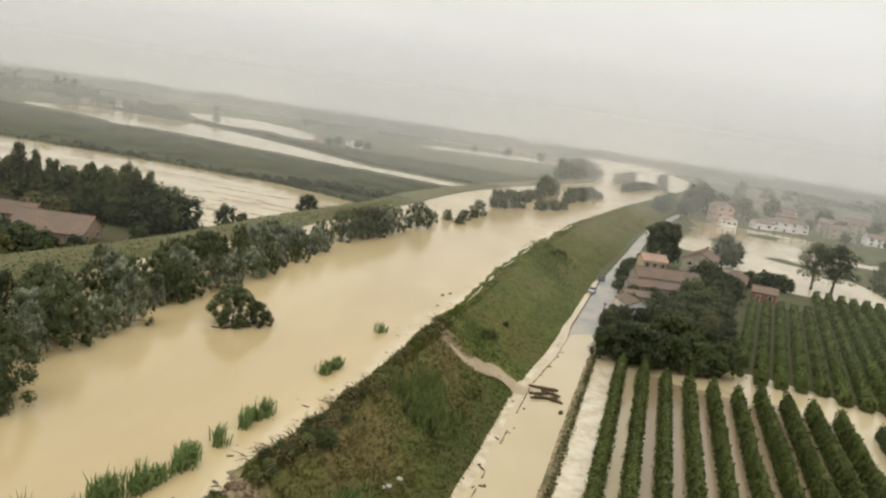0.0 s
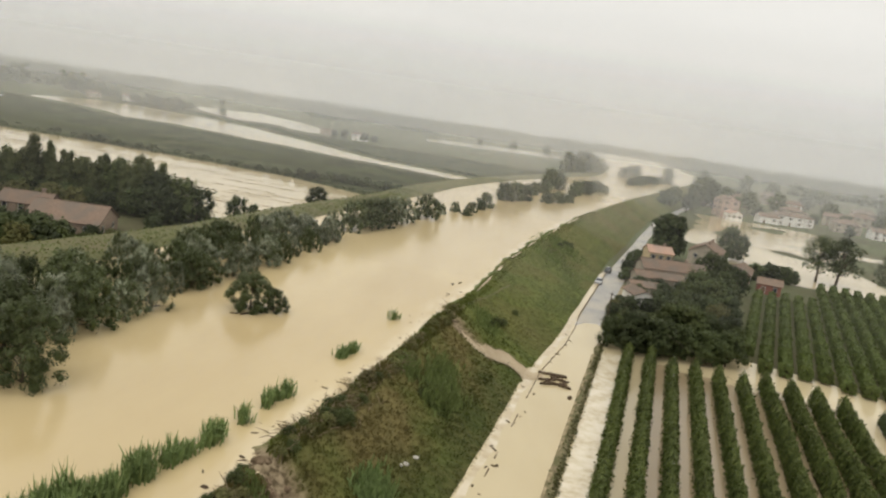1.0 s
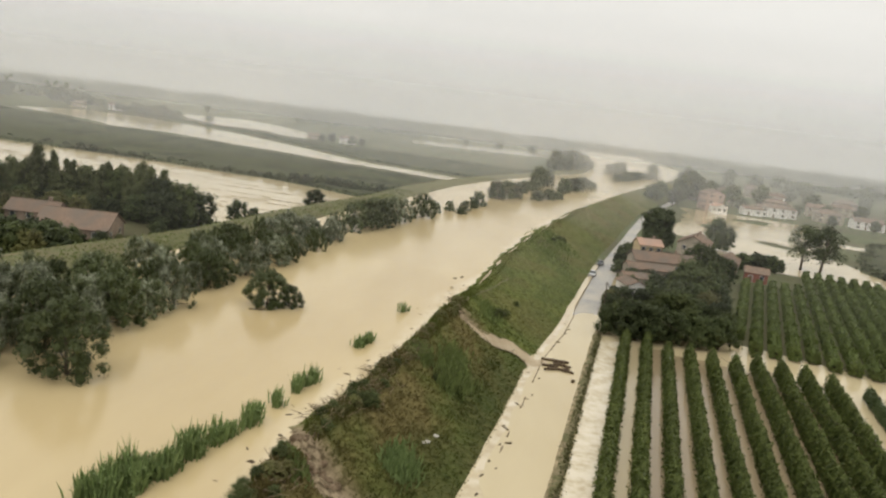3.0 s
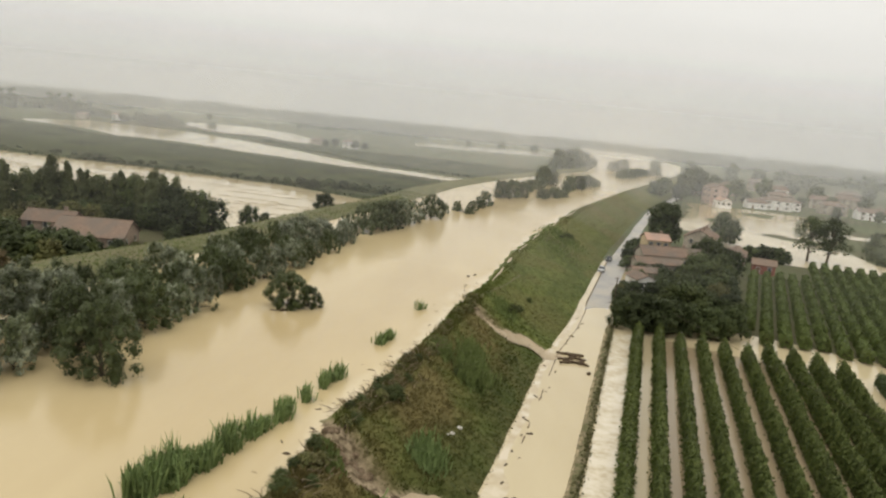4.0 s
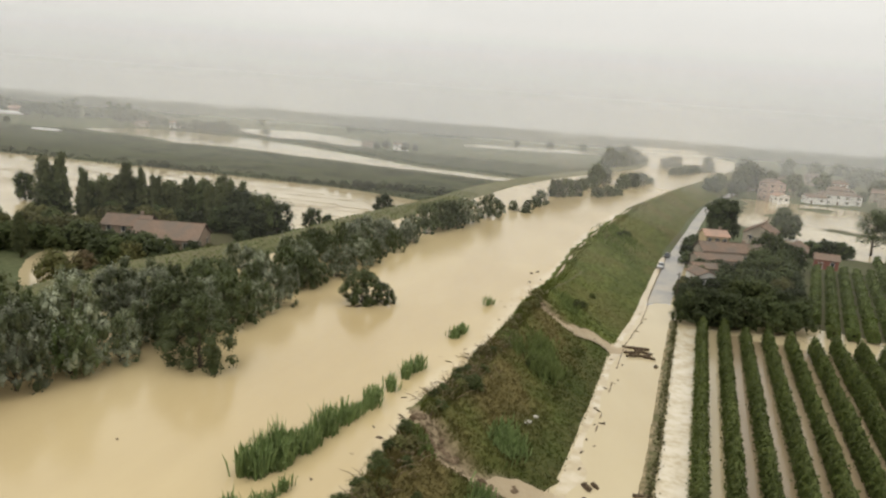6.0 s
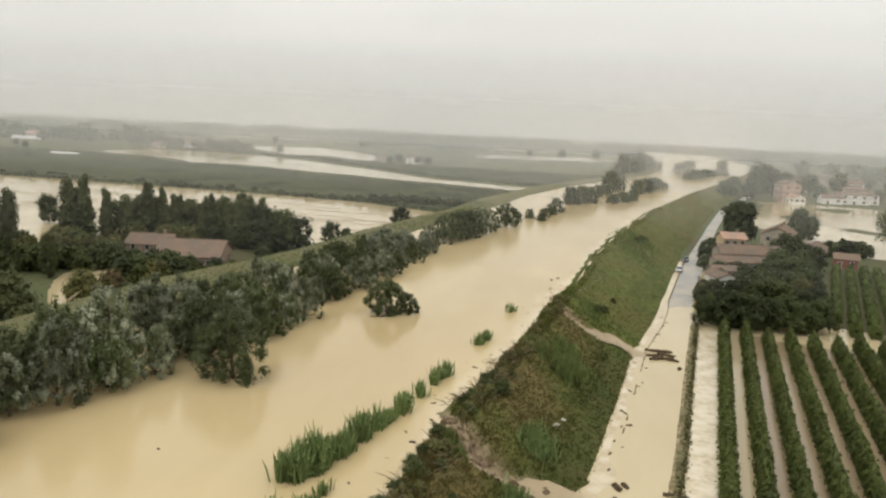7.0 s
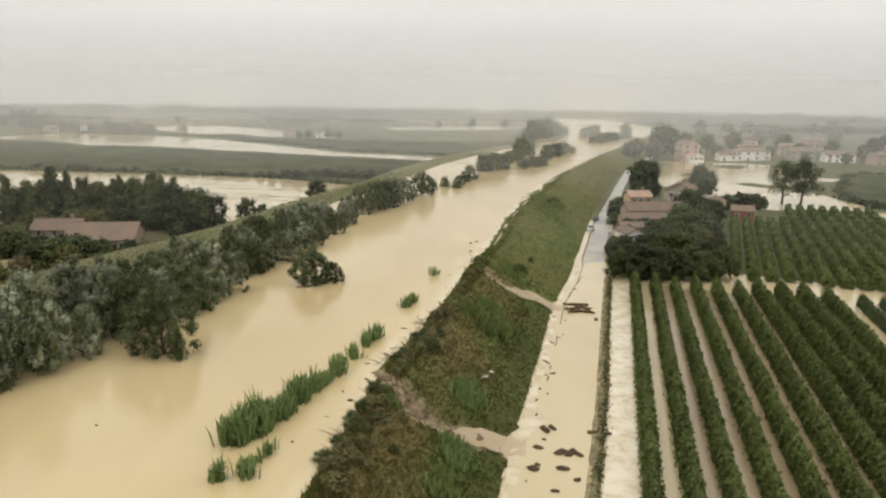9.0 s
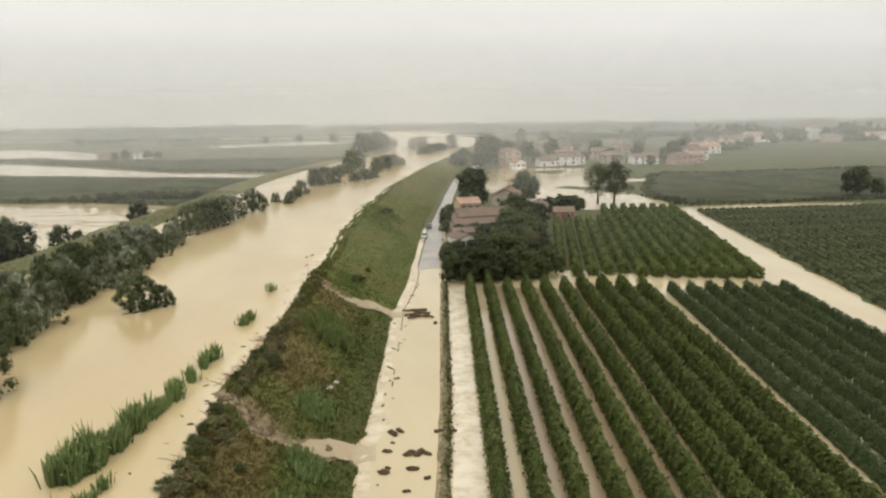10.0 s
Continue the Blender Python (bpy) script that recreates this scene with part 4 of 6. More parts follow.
tree_kind("dense", M_DARK, 2, 16.0, 9.5, "dense", "very dark dense tall evergreen beside the road", "tree", "", 7)
tree_kind("open", M_DARK, 2, 16.0, 13.5, "open", "tall spreading tree with bare visible trunks", "tree", "", 8, 0.75)

rnd = random.Random(11)
# willows between river and far dyke
willow_edge = line((40, -53), (60, -51), (69, -50), (78, -46), (86, -40), (100, -37), (126, -36), (140, -32), (154, -29.5), (180, -26.5))
y = 38.0
while y < 186:
    gap = willow_edge(y) - left_front(y)
    off = 2.0
    tall = float(np.interp(y, [60, 95, 115, 180], [10.2, 9.2, 6.6, 6.2]))
    while off < gap - 0.5:
        x = willow_edge(y) - off + rnd.uniform(-0.9, 0.9)
        back = off > gap - 7.5
        if back and min(math.hypot(x - px, y - py) for px, py in ((-52.3, 146.5), (-59.2, 118.5), (-54.4, 140.6))) < 4.5:
            break
        plant(rnd.choice(["willow", "willow", "willow_green"]), x, y + rnd.uniform(-1.4, 1.4), RIVER - 0.7, rnd.uniform(0.66, 1.18) * tall * (1.0 - 0.012 * off) * (0.98 if back else 1.0), None, rnd.uniform(0.78, 1.22), "willow")
        off += rnd.uniform(4.8, 7.2)
    y += rnd.uniform(5.2, 7.4)
plant("willow_fresh", -48.4, 74.5, RIVER - 0.5, 7.8, 80, 0.72, "willow")
plant("willow_front", -37.0, 81, RIVER - 1.3, 10.0, 40, 1.0, "willow")
plant("willow_lone", -26.4, 117.6, RIVER - 0.9, 6.4, 10, 1.0, "willow")
plant("willow_lone", -23.2, 118.8, RIVER - 1.2, 4.6, 130, 0.9, "willow")
for x, y, h in ((-27, 196, 6.5), (-25, 203, 7), (-22, 209, 6.5), (-20, 216, 7), (-18, 222, 6), (-24, 212, 6), (-13, 236, 6.5), (-10, 252, 4), (-6, 262, 4.0), (-1, 268, 4.2), (2, 278, 3.5)):
    plant("willow_green" if int(y) % 3 else "willow", x, y, RIVER - 0.8, h * (1.2 if y < 240 else 1.0), None, 1.15, "willow")
# rounded bushes drowned in the upper river
for x, y, h, w in ((-2, 258, 2.6, 1.4), (3.2, 288, 6.0, 0.9), (10, 322, 8.2, 0.85), (14.5, 329, 8.6, 0.85), (18.5, 336, 7.2, 0.9), (23.5, 366, 6.6, 0.9), (30, 384, 6.2, 0.9), (33.5, 416, 11, 0.7), (38.5, 424, 10.5, 0.75),
                   (28.5, 339, 5.0, 1.2), (33.5, 347, 5.6, 1.2), (38.5, 356, 4.4, 1.2), (46, 402, 7.6, 0.9), (52, 414, 8.2, 0.9), (58, 431, 7.6, 0.95), (63, 446, 5.8, 1.1), (66.5, 452, 4.2, 1.3), (44, 392, 4.0, 1.2),
                   (56, 580, 17, 0.7), (63, 602, 12.5, 0.9), (72, 625, 18, 0.7), (80, 645, 15, 0.8), (88, 668, 10, 1.0), (96, 690, 8, 1.1), (66, 596, 12, 0.9),
                   (105, 640, 9, 0.9), (114, 660, 10.5, 0.9), (124, 690, 10, 0.9), (98, 556, 5.6, 1.2), (104, 566, 6.6, 1.2), (110, 580, 7.0, 1.2), (117, 595, 7.4, 1.2), (124, 611, 6.8, 1.2), (132, 628, 6, 1.2), (140, 645, 5, 1.2)):
    plant("bush_drowned", x, y, RIVER - 0.7, h, None, w, "shrub")

# trees and bushes round the farm behind the far dyke
for x, y, h in ((-128, 190, 17), (-124, 192, 18.5), (-120, 194, 15), (-113, 203, 16), (-109, 205, 15), (-105, 206, 13), (-101, 208, 11), (-96, 209, 13.5), (-92, 210, 12), (-89, 211, 14), (-86, 212, 13), (-83, 213, 12.5), (-136, 176, 15), (-139, 174, 13), (-142, 180, 14), (-148, 178, 13), (-154, 182, 12), (-160, 180, 14), (-168, 186, 15)):
    plant("poplar", x, y, 0.2, h + 0.6, None, 0.95, "poplar")
for x, y, h in ((-117, 200, 12), (-111, 207, 11.5), (-107, 209, 12.5), (-103, 210, 10.5), (-99, 211, 12), (-94, 212, 12), (-98, 206, 9), (-90, 207, 11), (-86, 207, 11.5), (-129, 195, 14), (-116, 205, 12)):
    plant("poplar", x, y, 0.2, h + 1.0, None, 1.15, "poplar")
for x, y, h in ((-80, 207, 12.5), (-75, 206, 11.5), (-71, 209, 9.5), (-77, 200, 9.5), (-85, 203, 8), (-91, 201, 6), (-97, 202, 6), (-103, 203, 6.5), (-109, 201, 6.5), (-115, 199, 7), (-121, 198, 8), (-126, 190, 12), (-138, 170, 10), (-152, 160, 10), (-146, 152, 9), (-135, 158, 8)):
    plant("mass" if int(x) % 3 else "mass_green", x, y, 0.2, h, None, 1.05)
for x, y, h in ((-109, 184, 7), (-112, 196, 6), (-104, 197, 6.5), (-99, 199, 6), (-120, 181, 6), (-89.5, 134, 6.4)):
    plant("mass_olive", x, y, 0.1, h, None, 1.0, "shrub")
for x, y, h in ((-91.5, 117, 9.5), (-97, 113, 9), (-99, 121, 8), (-104, 117, 8.5), (-94, 108, 8), (-103, 108, 9), (-110, 112, 9), (-112, 122, 8), (-118, 118, 9), (-118, 130, 8.5), (-112, 134, 7), (-124, 138, 9), (-132, 128, 9), (-120, 150, 10), (-128, 158, 10), (-128, 170, 7), (-136, 160, 10), (-140, 146, 10), (-150, 150, 9)):
    plant(("mass_green", "mass_pale", "mass_green", "mass")[int(x + y) % 4], x, y, 0.1, h, None, 0.95)
plant("poplar", -108.3, 152, 0.1, 9.5, 30, 1.3, "poplar")
plant("poplar", -111.5, 156, 0.1, 8.0, 90, 1.4, "poplar")
for x, y, h in ((-82, 136.5, 3.8), (-106.5, 161, 4.6), (-110, 165, 5), (-91, 153, 5.6), (-87.5, 153, 6.0), (-84, 152, 5.6), (-80.5, 155, 5), (-86, 158, 6), (-92, 160, 5.5), (-97, 167, 5), (-103, 170, 5.5), (-77.5, 169, 3.6), (-75, 172, 3.0), (-114, 172, 6), (-118, 178, 6.5), (-76, 196, 4), (-71, 186, 3.2), (-74, 190, 3.6), (-80, 163, 4), (-92, 167, 5), (-88, 166.5, 5.4), (-83.5, 166, 4.6), (-97, 162, 5), (-102, 166, 5.5), (-107, 170, 6), (-112, 176, 6), (-116, 168, 6.5), (-121, 172, 7), (-124, 180, 7), (-113, 162, 5.5), (-117, 158, 6), (-108, 176, 6), (-122, 164, 7)):
    plant("mass_small" if x > -100 and int(x) % 3 else ("mass_olive" if int(y) % 4 == 0 else "mass_small_green"), x, y, 0.1, h, None, 1.05, "shrub")
for x, y, h in ((-118, 203, 13), (-114, 203, 12.5), (-110, 206, 11.5), (-106, 206, 11.5), (-102, 208, 12.5), (-98, 209, 13), (-95, 209, 12.5), (-91, 210, 13.5), (-88, 209, 13), (-105, 211, 12.5), (-121, 200, 12)):
    plant("mass_green" if int(x) % 2 else "mass_pale", x, y, 0.1, h, None, 0.72)
for x, y, h in ((-79.5, 160, 4.2), (-83, 161.5, 4.8), (-76.5, 163, 3.2)):
    plant("mass_small_green", x, y, 0.1, h, None, 0.9, "shrub")
plant("mass_rust", -85.4, 137.5, 0.1, 5.8, 20, 0.95, "shrub")
plant("mass", -160, 228, 0.1, 9.0, 15, 0.9)
plant("mass", -63.5, 219, 0.4, 7.0, 40, 0.85)
plant("mass", -59.5, 221, 1.2, 4.4, 10, 1.0)
plant("mass", -47.0, 243, 4.4, 6.2, 70, 1.25)

# trees round the houses by the road
for x, y, h in ((31, 154.5, 6.0), (35, 153, 7), (39.5, 152.5, 7.2), (44, 153.5, 6.6), (48.5, 153, 6.6), (53, 154, 5.6), (33, 160, 6.0), (37.5, 160, 6.0), (42.5, 160, 8.4), (47.5, 160, 7.8), (52.5, 160.5, 6.8), (56.5, 162, 5.5), (35.5, 167, 4.6), (47, 168, 9.5), (52, 168, 8.5), (57, 169, 6.5), (50, 177, 10), (55, 178, 8), (60, 178, 6.5), (52, 186, 9.5), (58, 189, 8.5), (63, 188, 6.5), (57, 197, 9), (63, 197, 7.5), (62, 206, 8), (68, 207, 6.5), (67, 215, 7), (72, 217, 6), (72, 226, 7), (77, 229, 6.5), (71, 240, 8), (76, 244, 7.5), (80, 248, 6), (67, 246, 5.5)):
    plant("mass_green" if y > 158 and int(x * 7 + y) % 5 < 3 else "mass", x, y, 0.1, h * rnd.uniform(0.78, 1.2), None, rnd.uniform(0.85, 1.1))
plant("mass_olive", 55.5, 173, 0.1, 7.6, 30, 0.9)
plant("mass_olive", 35.8, 182, 0.1, 3.6, 30, 0.8)
for x, y, h in ((40.5, 188.5, 3.4), (44.8, 189.5, 3.2), (35.6, 178, 3.4), (37.6, 187, 2.6), (39.0, 193, 2.4), (44.5, 203, 3.8), (46, 210, 3.8), (48, 191, 4.2), (50, 199, 4.5), (52, 206, 4.5), (52, 214, 3.8), (47.5, 217, 3.2), (59, 218, 3.6), (46, 226, 3.6), (48, 238, 4.2), (51, 246, 4), (53.5, 258, 4.6), (92, 262, 5.6), (97, 263, 6.2), (102, 265, 5.6), (106, 268, 4.2), (87, 261, 4.2)):
    plant("mass_small", x, y, 0.1, h, None, 1.15, "shrub")
plant("dense", 63.5, 273, 0.2, 17.5, 20)
plant("dense", 69.0, 277, 0.2, 17.0, 120)
plant("mass", 94, 300, 0.2, 13.0, 60, 0.8)
plant("mass", 99, 305, 0.2, 9.5, 160, 0.9)
plant("open", 119, 281, 0.1, 17, 30)
plant("open", 124.5, 278, 0.1, 18, 130)
for x, y, h in ((105, 480, 12), (112, 490, 13), (120, 480, 12), (127, 496, 13), (118, 510, 14), (132, 520, 14), (160, 520, 13), (168, 500, 10), (176, 545, 16), (200, 560, 18), (236, 560, 16), (152, 560, 14), (210, 520, 9), (232, 525, 11), (260, 540, 13), (212, 470, 8), (232, 462, 9), (262, 500, 12), (280, 520, 13), (300, 560, 14), (250, 640, 16), (330, 600, 15), (310, 640, 15), (200, 640, 16), (180, 700, 17), (340, 700, 18), (400, 720, 16), (450, 780, 18), (520, 760, 16), (580, 800, 16), (640, 820, 16), (700, 860, 18), (420, 640, 12), (480, 690, 12), (225, 268, 13), (229, 270, 14), (236, 268, 9), (245, 268, 9), (254, 267, 8.5), (263, 267, 9), (272, 267, 8.5), (281, 266, 9), (140, 538, 19), (147, 545, 20), (154, 552, 18), (161, 548, 17), (150, 560, 21), (250, 720, 20), (310, 760, 18), (140, 640, 14), (150, 690, 14), (170, 780, 16), (220, 840, 17), (270, 860, 18)):
    plant("broad_far" if int(x) % 3 else "dark_far", x, y, 0.1, h)
# far trees on the left plain
for x, y, h in ((-396, 752, 11), (-384, 756, 12), (-374, 760, 11), (-406, 750, 9), (-362, 766, 9), (-320, 730, 11), (-308, 734, 12), (-298, 738, 10), (-262, 745, 9), (-136, 668, 8), (-128, 672, 10), (-112, 678, 9), (-104, 682, 8), (-560, 806, 12), (-545, 820, 12), (-585, 800, 10), (-520, 840, 14), (-480, 850, 13), (-620, 700, 12), (-600, 690, 10), (-470, 640, 7), (-440, 610, 7), (-350, 980, 12), (-240, 1000, 11), (-20, 940, 12), (20, 960, 13), (60, 940, 14), (100, 935, 15)):
    plant("broad_far" if int(x) % 2 else "dark_far", x, y, 0.2, h, None, 1.1)

for x, y, h, w in ((-422, 760, 13, 1.6), (-410, 764, 14, 1.7), (-398, 772, 13, 1.6), (-388, 780, 10, 1.6), (-352, 752, 9, 1.6), (-340, 756, 12, 1.5), (-328, 760, 10, 1.7), (-316, 764, 13, 1.5), (-304, 770, 9, 1.6), (-512, 740, 15, 1.5), (-500, 748, 17, 1.4), (-488, 756, 12, 1.6), (-476, 766, 9, 1.7)):
    plant("dark_far", x, y, 0.0, h, None, w)

# hazy woods and hedges on the horizon
rng = np.random.default_rng(5)
cen, outw = [], []
for k in range(760):
    d = rng.choice([760, 860, 980, 1060, 1150, 1230, 1320, 1400, 1480, 1560, 1640, 1760]) + rng.uniform(-25, 25)
    a = rng.uniform(-0.72, 0.72)
    x, yy = d * math.sin(a), d * math.cos(a)
    if -420 < x < 130 and d < 1120 or 0.25 < -x / yy < 0.47 and d < 1570 and d > 900:
        continue
    if -190 < x - 0.1 * yy < 260 and yy < 1250 or d < 980 and rng.random() < 0.8 or d < 1250 and rng.random() < 0.35:
        continue
    h, w = rng.uniform(6, 21) * (0.5 if d < 950 else 1.0), rng.uniform(10, 80)
    m = int(30 + w * 2.2)
    p = np.stack([rng.uniform(-w / 2, w / 2, m), rng.uniform(-4, 4, m), h * rng.random(m) ** 0.7 * (0.6 + 0.4 * np.sin(np.linspace(0, 9, m) + k))], -1)
    cen.append(p + np.array([x, yy, 0.5]))
    outw.append(rng.normal(0, 0.4, (m, 3)) + np.array([0, -0.6, 0.6]))
co, q = leaf_cards(rng, np.concatenate(cen), np.concatenate(outw), 4.5)
tagged(part("far_woods", array_mesh("far_woods", co, q), M_DARK), "hazy lines of far trees on the plain", "woods", kind="stuff")


# ---------------------------------------------------------------- orchard
def hedge_section(seed, length, height, width, count, size, lumps=1.0, lit_tops=0, materials=()):
    """A leafy row stretch; a number of paler leaves paint light onto its top."""
    rng = np.random.default_rng(seed)
    s = rng.random(count)
    y = rng.uniform(-0.3, length + 0.3, count)
    bump = 1 + 0.10 * lumps * np.sin(y * 2.1 + seed) + 0.07 * lumps * np.sin(y * 4.7 + 2 * seed)
    z = height * (0.12 + 0.88 * s ** 0.75) * bump
    half = width * 0.5 * (1.08 - 0.88 * np.clip(z / height, 0, 1.15) ** 1.7) * (1 + 0.18 * lumps * np.sin(y * 3.1 + z * 2 + seed))
    side = rng.choice([-1.0, 1.0], count)
    x = side * np.maximum(half, 0.12) * (0.55 + 0.5 * rng.random(count))
    out = np.stack([side * 0.9, rng.normal(0, 0.3, count), 0.25 + 0.9 * (z / height) ** 2], -1)
    caps = max(30, count // 12)
    cz = height * (0.15 + 0.8 * rng.random(2 * caps))
    cy = np.concatenate([-0.25 * rng.random(caps), length + 0.25 * rng.random(caps)]) + np.concatenate([np.full(caps, 0.1), np.full(caps, -0.1)]) * (cz / height)
    cx = rng.uniform(-0.42, 0.42, 2 * caps) * width
    x, y, z = np.concatenate([x, cx]), np.concatenate([y, cy]), np.concatenate([z, cz])
    out = np.concatenate([out, np.stack([cx, np.repeat([-0.9, 0.9], caps), 0.4 + 0 * cx], -1)])
    co, q = leaf_cards(rng, np.stack([x, y, z], -1), out, size)
    # dense middle
    cols = max(3, int(length / 0.8))
    yy = np.linspace(0, length, cols)[:, None]
    ring = np.array([(-0.38, 0.1), (-0.33, 0.45), (-0.13, 0.80), (0.0, 0.88), (0.13, 0.80), (0.33, 0.45), (0.38, 0.1)])
    wob = 1 + 0.15 * np.sin(yy * 2.3 + seed)
    X = ring[None, :, 0] * width * wob
    Z = ring[None, :, 1] * height * (0.95 + 0.06 * np.sin(yy * 2.1 + seed))
    Y = np.repeat(yy, 7, 1)
    a = np.arange(cols * 7).reshape(cols, 7)
    cq = np.stack([a[:-1, :-1], a[1:, :-1], a[1:, 1:], a[:-1, 1:]], -1).reshape(-1, 4)
    cv = np.stack([X, Y, Z], -1).reshape(-1, 3)
    co, q = np.concatenate([co, cv]), np.concatenate([q, halves(cq) + len(co)])
    old = len(q)
    if lit_tops:
        y = rng.uniform(0, length, lit_tops)
        z = height * (0.80 + (0.20 + 0.08 * np.sin(y * 2.1 + seed) * np.sin(y * 5.3)) * rng.random(lit_tops))
        x = rng.normal(0, 0.17, lit_tops)
        up = np.stack([np.sign(x) * 0.5, rng.normal(0, 0.3, lit_tops), np.full(lit_tops, 0.8)], -1)
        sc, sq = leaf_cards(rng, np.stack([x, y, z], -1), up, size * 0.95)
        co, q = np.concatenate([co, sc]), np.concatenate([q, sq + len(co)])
    me = array_mesh("foliage", co, q)
    for m in materials:
        me.materials.append(m)
    if lit_tops:
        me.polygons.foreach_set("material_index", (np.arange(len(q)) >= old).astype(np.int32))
    return me


def orchard(rows, sections, length, material, label, group, height=1.0, stems=True, obname="orchard_row"):
    """rows: (x, y from, y to, slope dx/dy)."""
    rr = random.Random(int(rows[0][0] * 10))
    for x, y0, y1, slope in rows:
        root = tagged(new(obname), label, "orchard row", group)
        turn = -math.degrees(math.atan(slope))
        n = max(1, int(round((y1 - y0) * math.hypot(1, slope) / length)))
        y0s = y1 - n * length / math.hypot(1, slope)
        root.matrix_basis = pose(x + slope * (y0s - y0), y0s, 0, 0, 0, turn)
        for k in range(n):
            ob = part("foliage", rr.choice(sections), material, root)
            hs = height * rr.uniform(0.93, 1.08)
            flip = rr.random() < 0.5
            ob.matrix_basis = pose(rr.uniform(-0.05, 0.05), k * length + (length if flip else 0), -0.05, 0, 0, 180 if flip else 0) @ Matrix.Diagonal((1, 1, hs, 1))
        if stems:
            g = Geo()
            for k in range(n * 3):
                yk = (k + 0.5) * length / 3
                g.tube([(0, yk, -0.4), (rr.uniform(-0.05, 0.05), yk, 1.3)], [0.05, 0.04], 5)
            part("stems", g, M_BARK, root)
            for k in range(0, n + 1, 2):
                part("stake", Geo().box(-0.04, k * length - 0.04, -0.4, 0.04, k * length + 0.04, 2.75 + rr.uniform(0, 0.25), 0.012), M_POST, root)


near_sections = [hedge_section(20 + k, 6.0, 3.15, 2.05, 1100, 0.29, 1.3, 190, (M_ORCHARD, M_LIT_TOP)) for k in range(6)]
cool_sections = [hedge_section(30 + k, 6.0, 3.15, 1.95, 1050, 0.28, 1.0, 150, (M_ORCHARD_COOL, M_LIT_TOP_COOL)) for k in range(5)]
for k, (y1, tall) in enumerate(zip(ROW_ENDS, ROW_TALL)):
    x130, slant = row_line(k)
    y0 = 38.0
    orchard([(x130 + slant * (y0 - 130), y0, y1 + 0.8, slant)], near_sections if k < 10 else cool_sections, 6.0, None, "clipped orchard row of green fruit trees standing in flood water", "orchard rows in the flood", tall)

far_sections = [hedge_section(40 + k, 12.0, 2.8, 2.6, 1000, 0.46, 0.3) for k in range(4)]
rows = []
for k in range(13):
    xr = 97.0 - 3.75 * k
    slope = 0.35
    y0 = 141 + 0.40 * (97 - xr)
    y1 = min(254 + 0.30 * (97 - xr), 266)
    if xr < 68:
        y1 = 232
    rows.append((xr + slope * (y0 - 141), y0, y1, slope))
orchard(rows, far_sections, 12.0, M_ORCHARD_HAZED, "dense green orchard row behind the flooded lane", "orchard rows near the houses", 1.0, False)

low_sections = [hedge_section(60 + k, 14.0, 0.95, 2.5, 130, 0.75, 0.15) for k in range(3)]
rows = []
for k in range(42):
    slope = 0.30
    x0 = 97 + 2.95 * k
    y0 = 84.0
    rows.append((x0 + slope * (y0 - 92) + 1.5, y0, 250 - 0.25 * k, slope))
orchard(rows, low_sections, 14.0, M_CROP, "low dark green vine row in a wide field", "low vine rows", 1.0, False, "vine_row")


# wide crops on the far plain
def crop_field(poly, step, height, seed, label, size):
    """Close-set rows seen as one rippled canopy, with taller ragged plants along its edge."""
    rg = np.random.default_rng(seed)
    xs, ys = [p[0] for p in poly], [p[1] for p in poly]
    X, Y = np.meshgrid(np.arange(min(xs) - step, max(xs) + 2 * step, step), np.arange(min(ys) - step, max(ys) + 2 * step, step * 0.75))
    rows, cols = X.shape
    Xj, Yj = X + rg.uniform(-0.3, 0.3, X.shape) * step, Y + rg.uniform(-0.25, 0.25, X.shape) * step
    ok = inside(Xj + 3 * wavy(X, Y, 11.0), Yj, poly)
    Z = np.where(ok, 0.3 + height * (0.8 + 0.30 * np.sin(0.9 * (Y + 0.12 * X)) + 0.25 * wavy(X, Y, 24.0, seed) + rg.uniform(-0.12, 0.12, X.shape)), -0.4)
    a = np.arange(rows * cols).reshape(rows, cols)
    q = np.stack([a[:-1, :-1], a[:-1, 1:], a[1:, 1:], a[1:, :-1]], -1).reshape(-1, 4)
    used = ok.ravel()[q].any(1)
    keep = np.unique(q[used])
    back = np.full(rows * cols, -1)
    back[keep] = np.arange(len(keep))
    co = np.stack([Xj, Yj, Z], -1).reshape(-1, 3)[keep]
    tri = halves(back[q[used]])
    edge_p, edge_o = [], []
    for (x0, y0), (x1, y1) in zip(poly, poly[1:] + poly[:1]):
        m = int(math.hypot(x1 - x0, y1 - y0) * 4)
        s = rg.random(m)
        p = np.stack([x0 + (x1 - x0) * s, y0 + (y1 - y0) * s], -1) + rg.normal(0, 1.6, (m, 2))
        tall = np.clip(0.9 + 0.9 * wavy(p[:, 0], p[:, 1], 9.0, seed), 0.3, 1.7)
        edge_p.append(np.column_stack([p, 0.2 + tall * rg.random(m)]))
        edge_o.append(np.stack([rg.normal(0, 0.4, m), np.full(m, -0.7), np.full(m, 0.6)], -1))
    lc, lq = leaf_cards(rg, np.concatenate(edge_p), np.concatenate(edge_o), 1.6)
    tagged(part("crop", array_mesh("crop", np.concatenate([co, lc]), np.concatenate([tri, lq + len(co)])), M_CANOPY), label, "crop", kind="stuff")


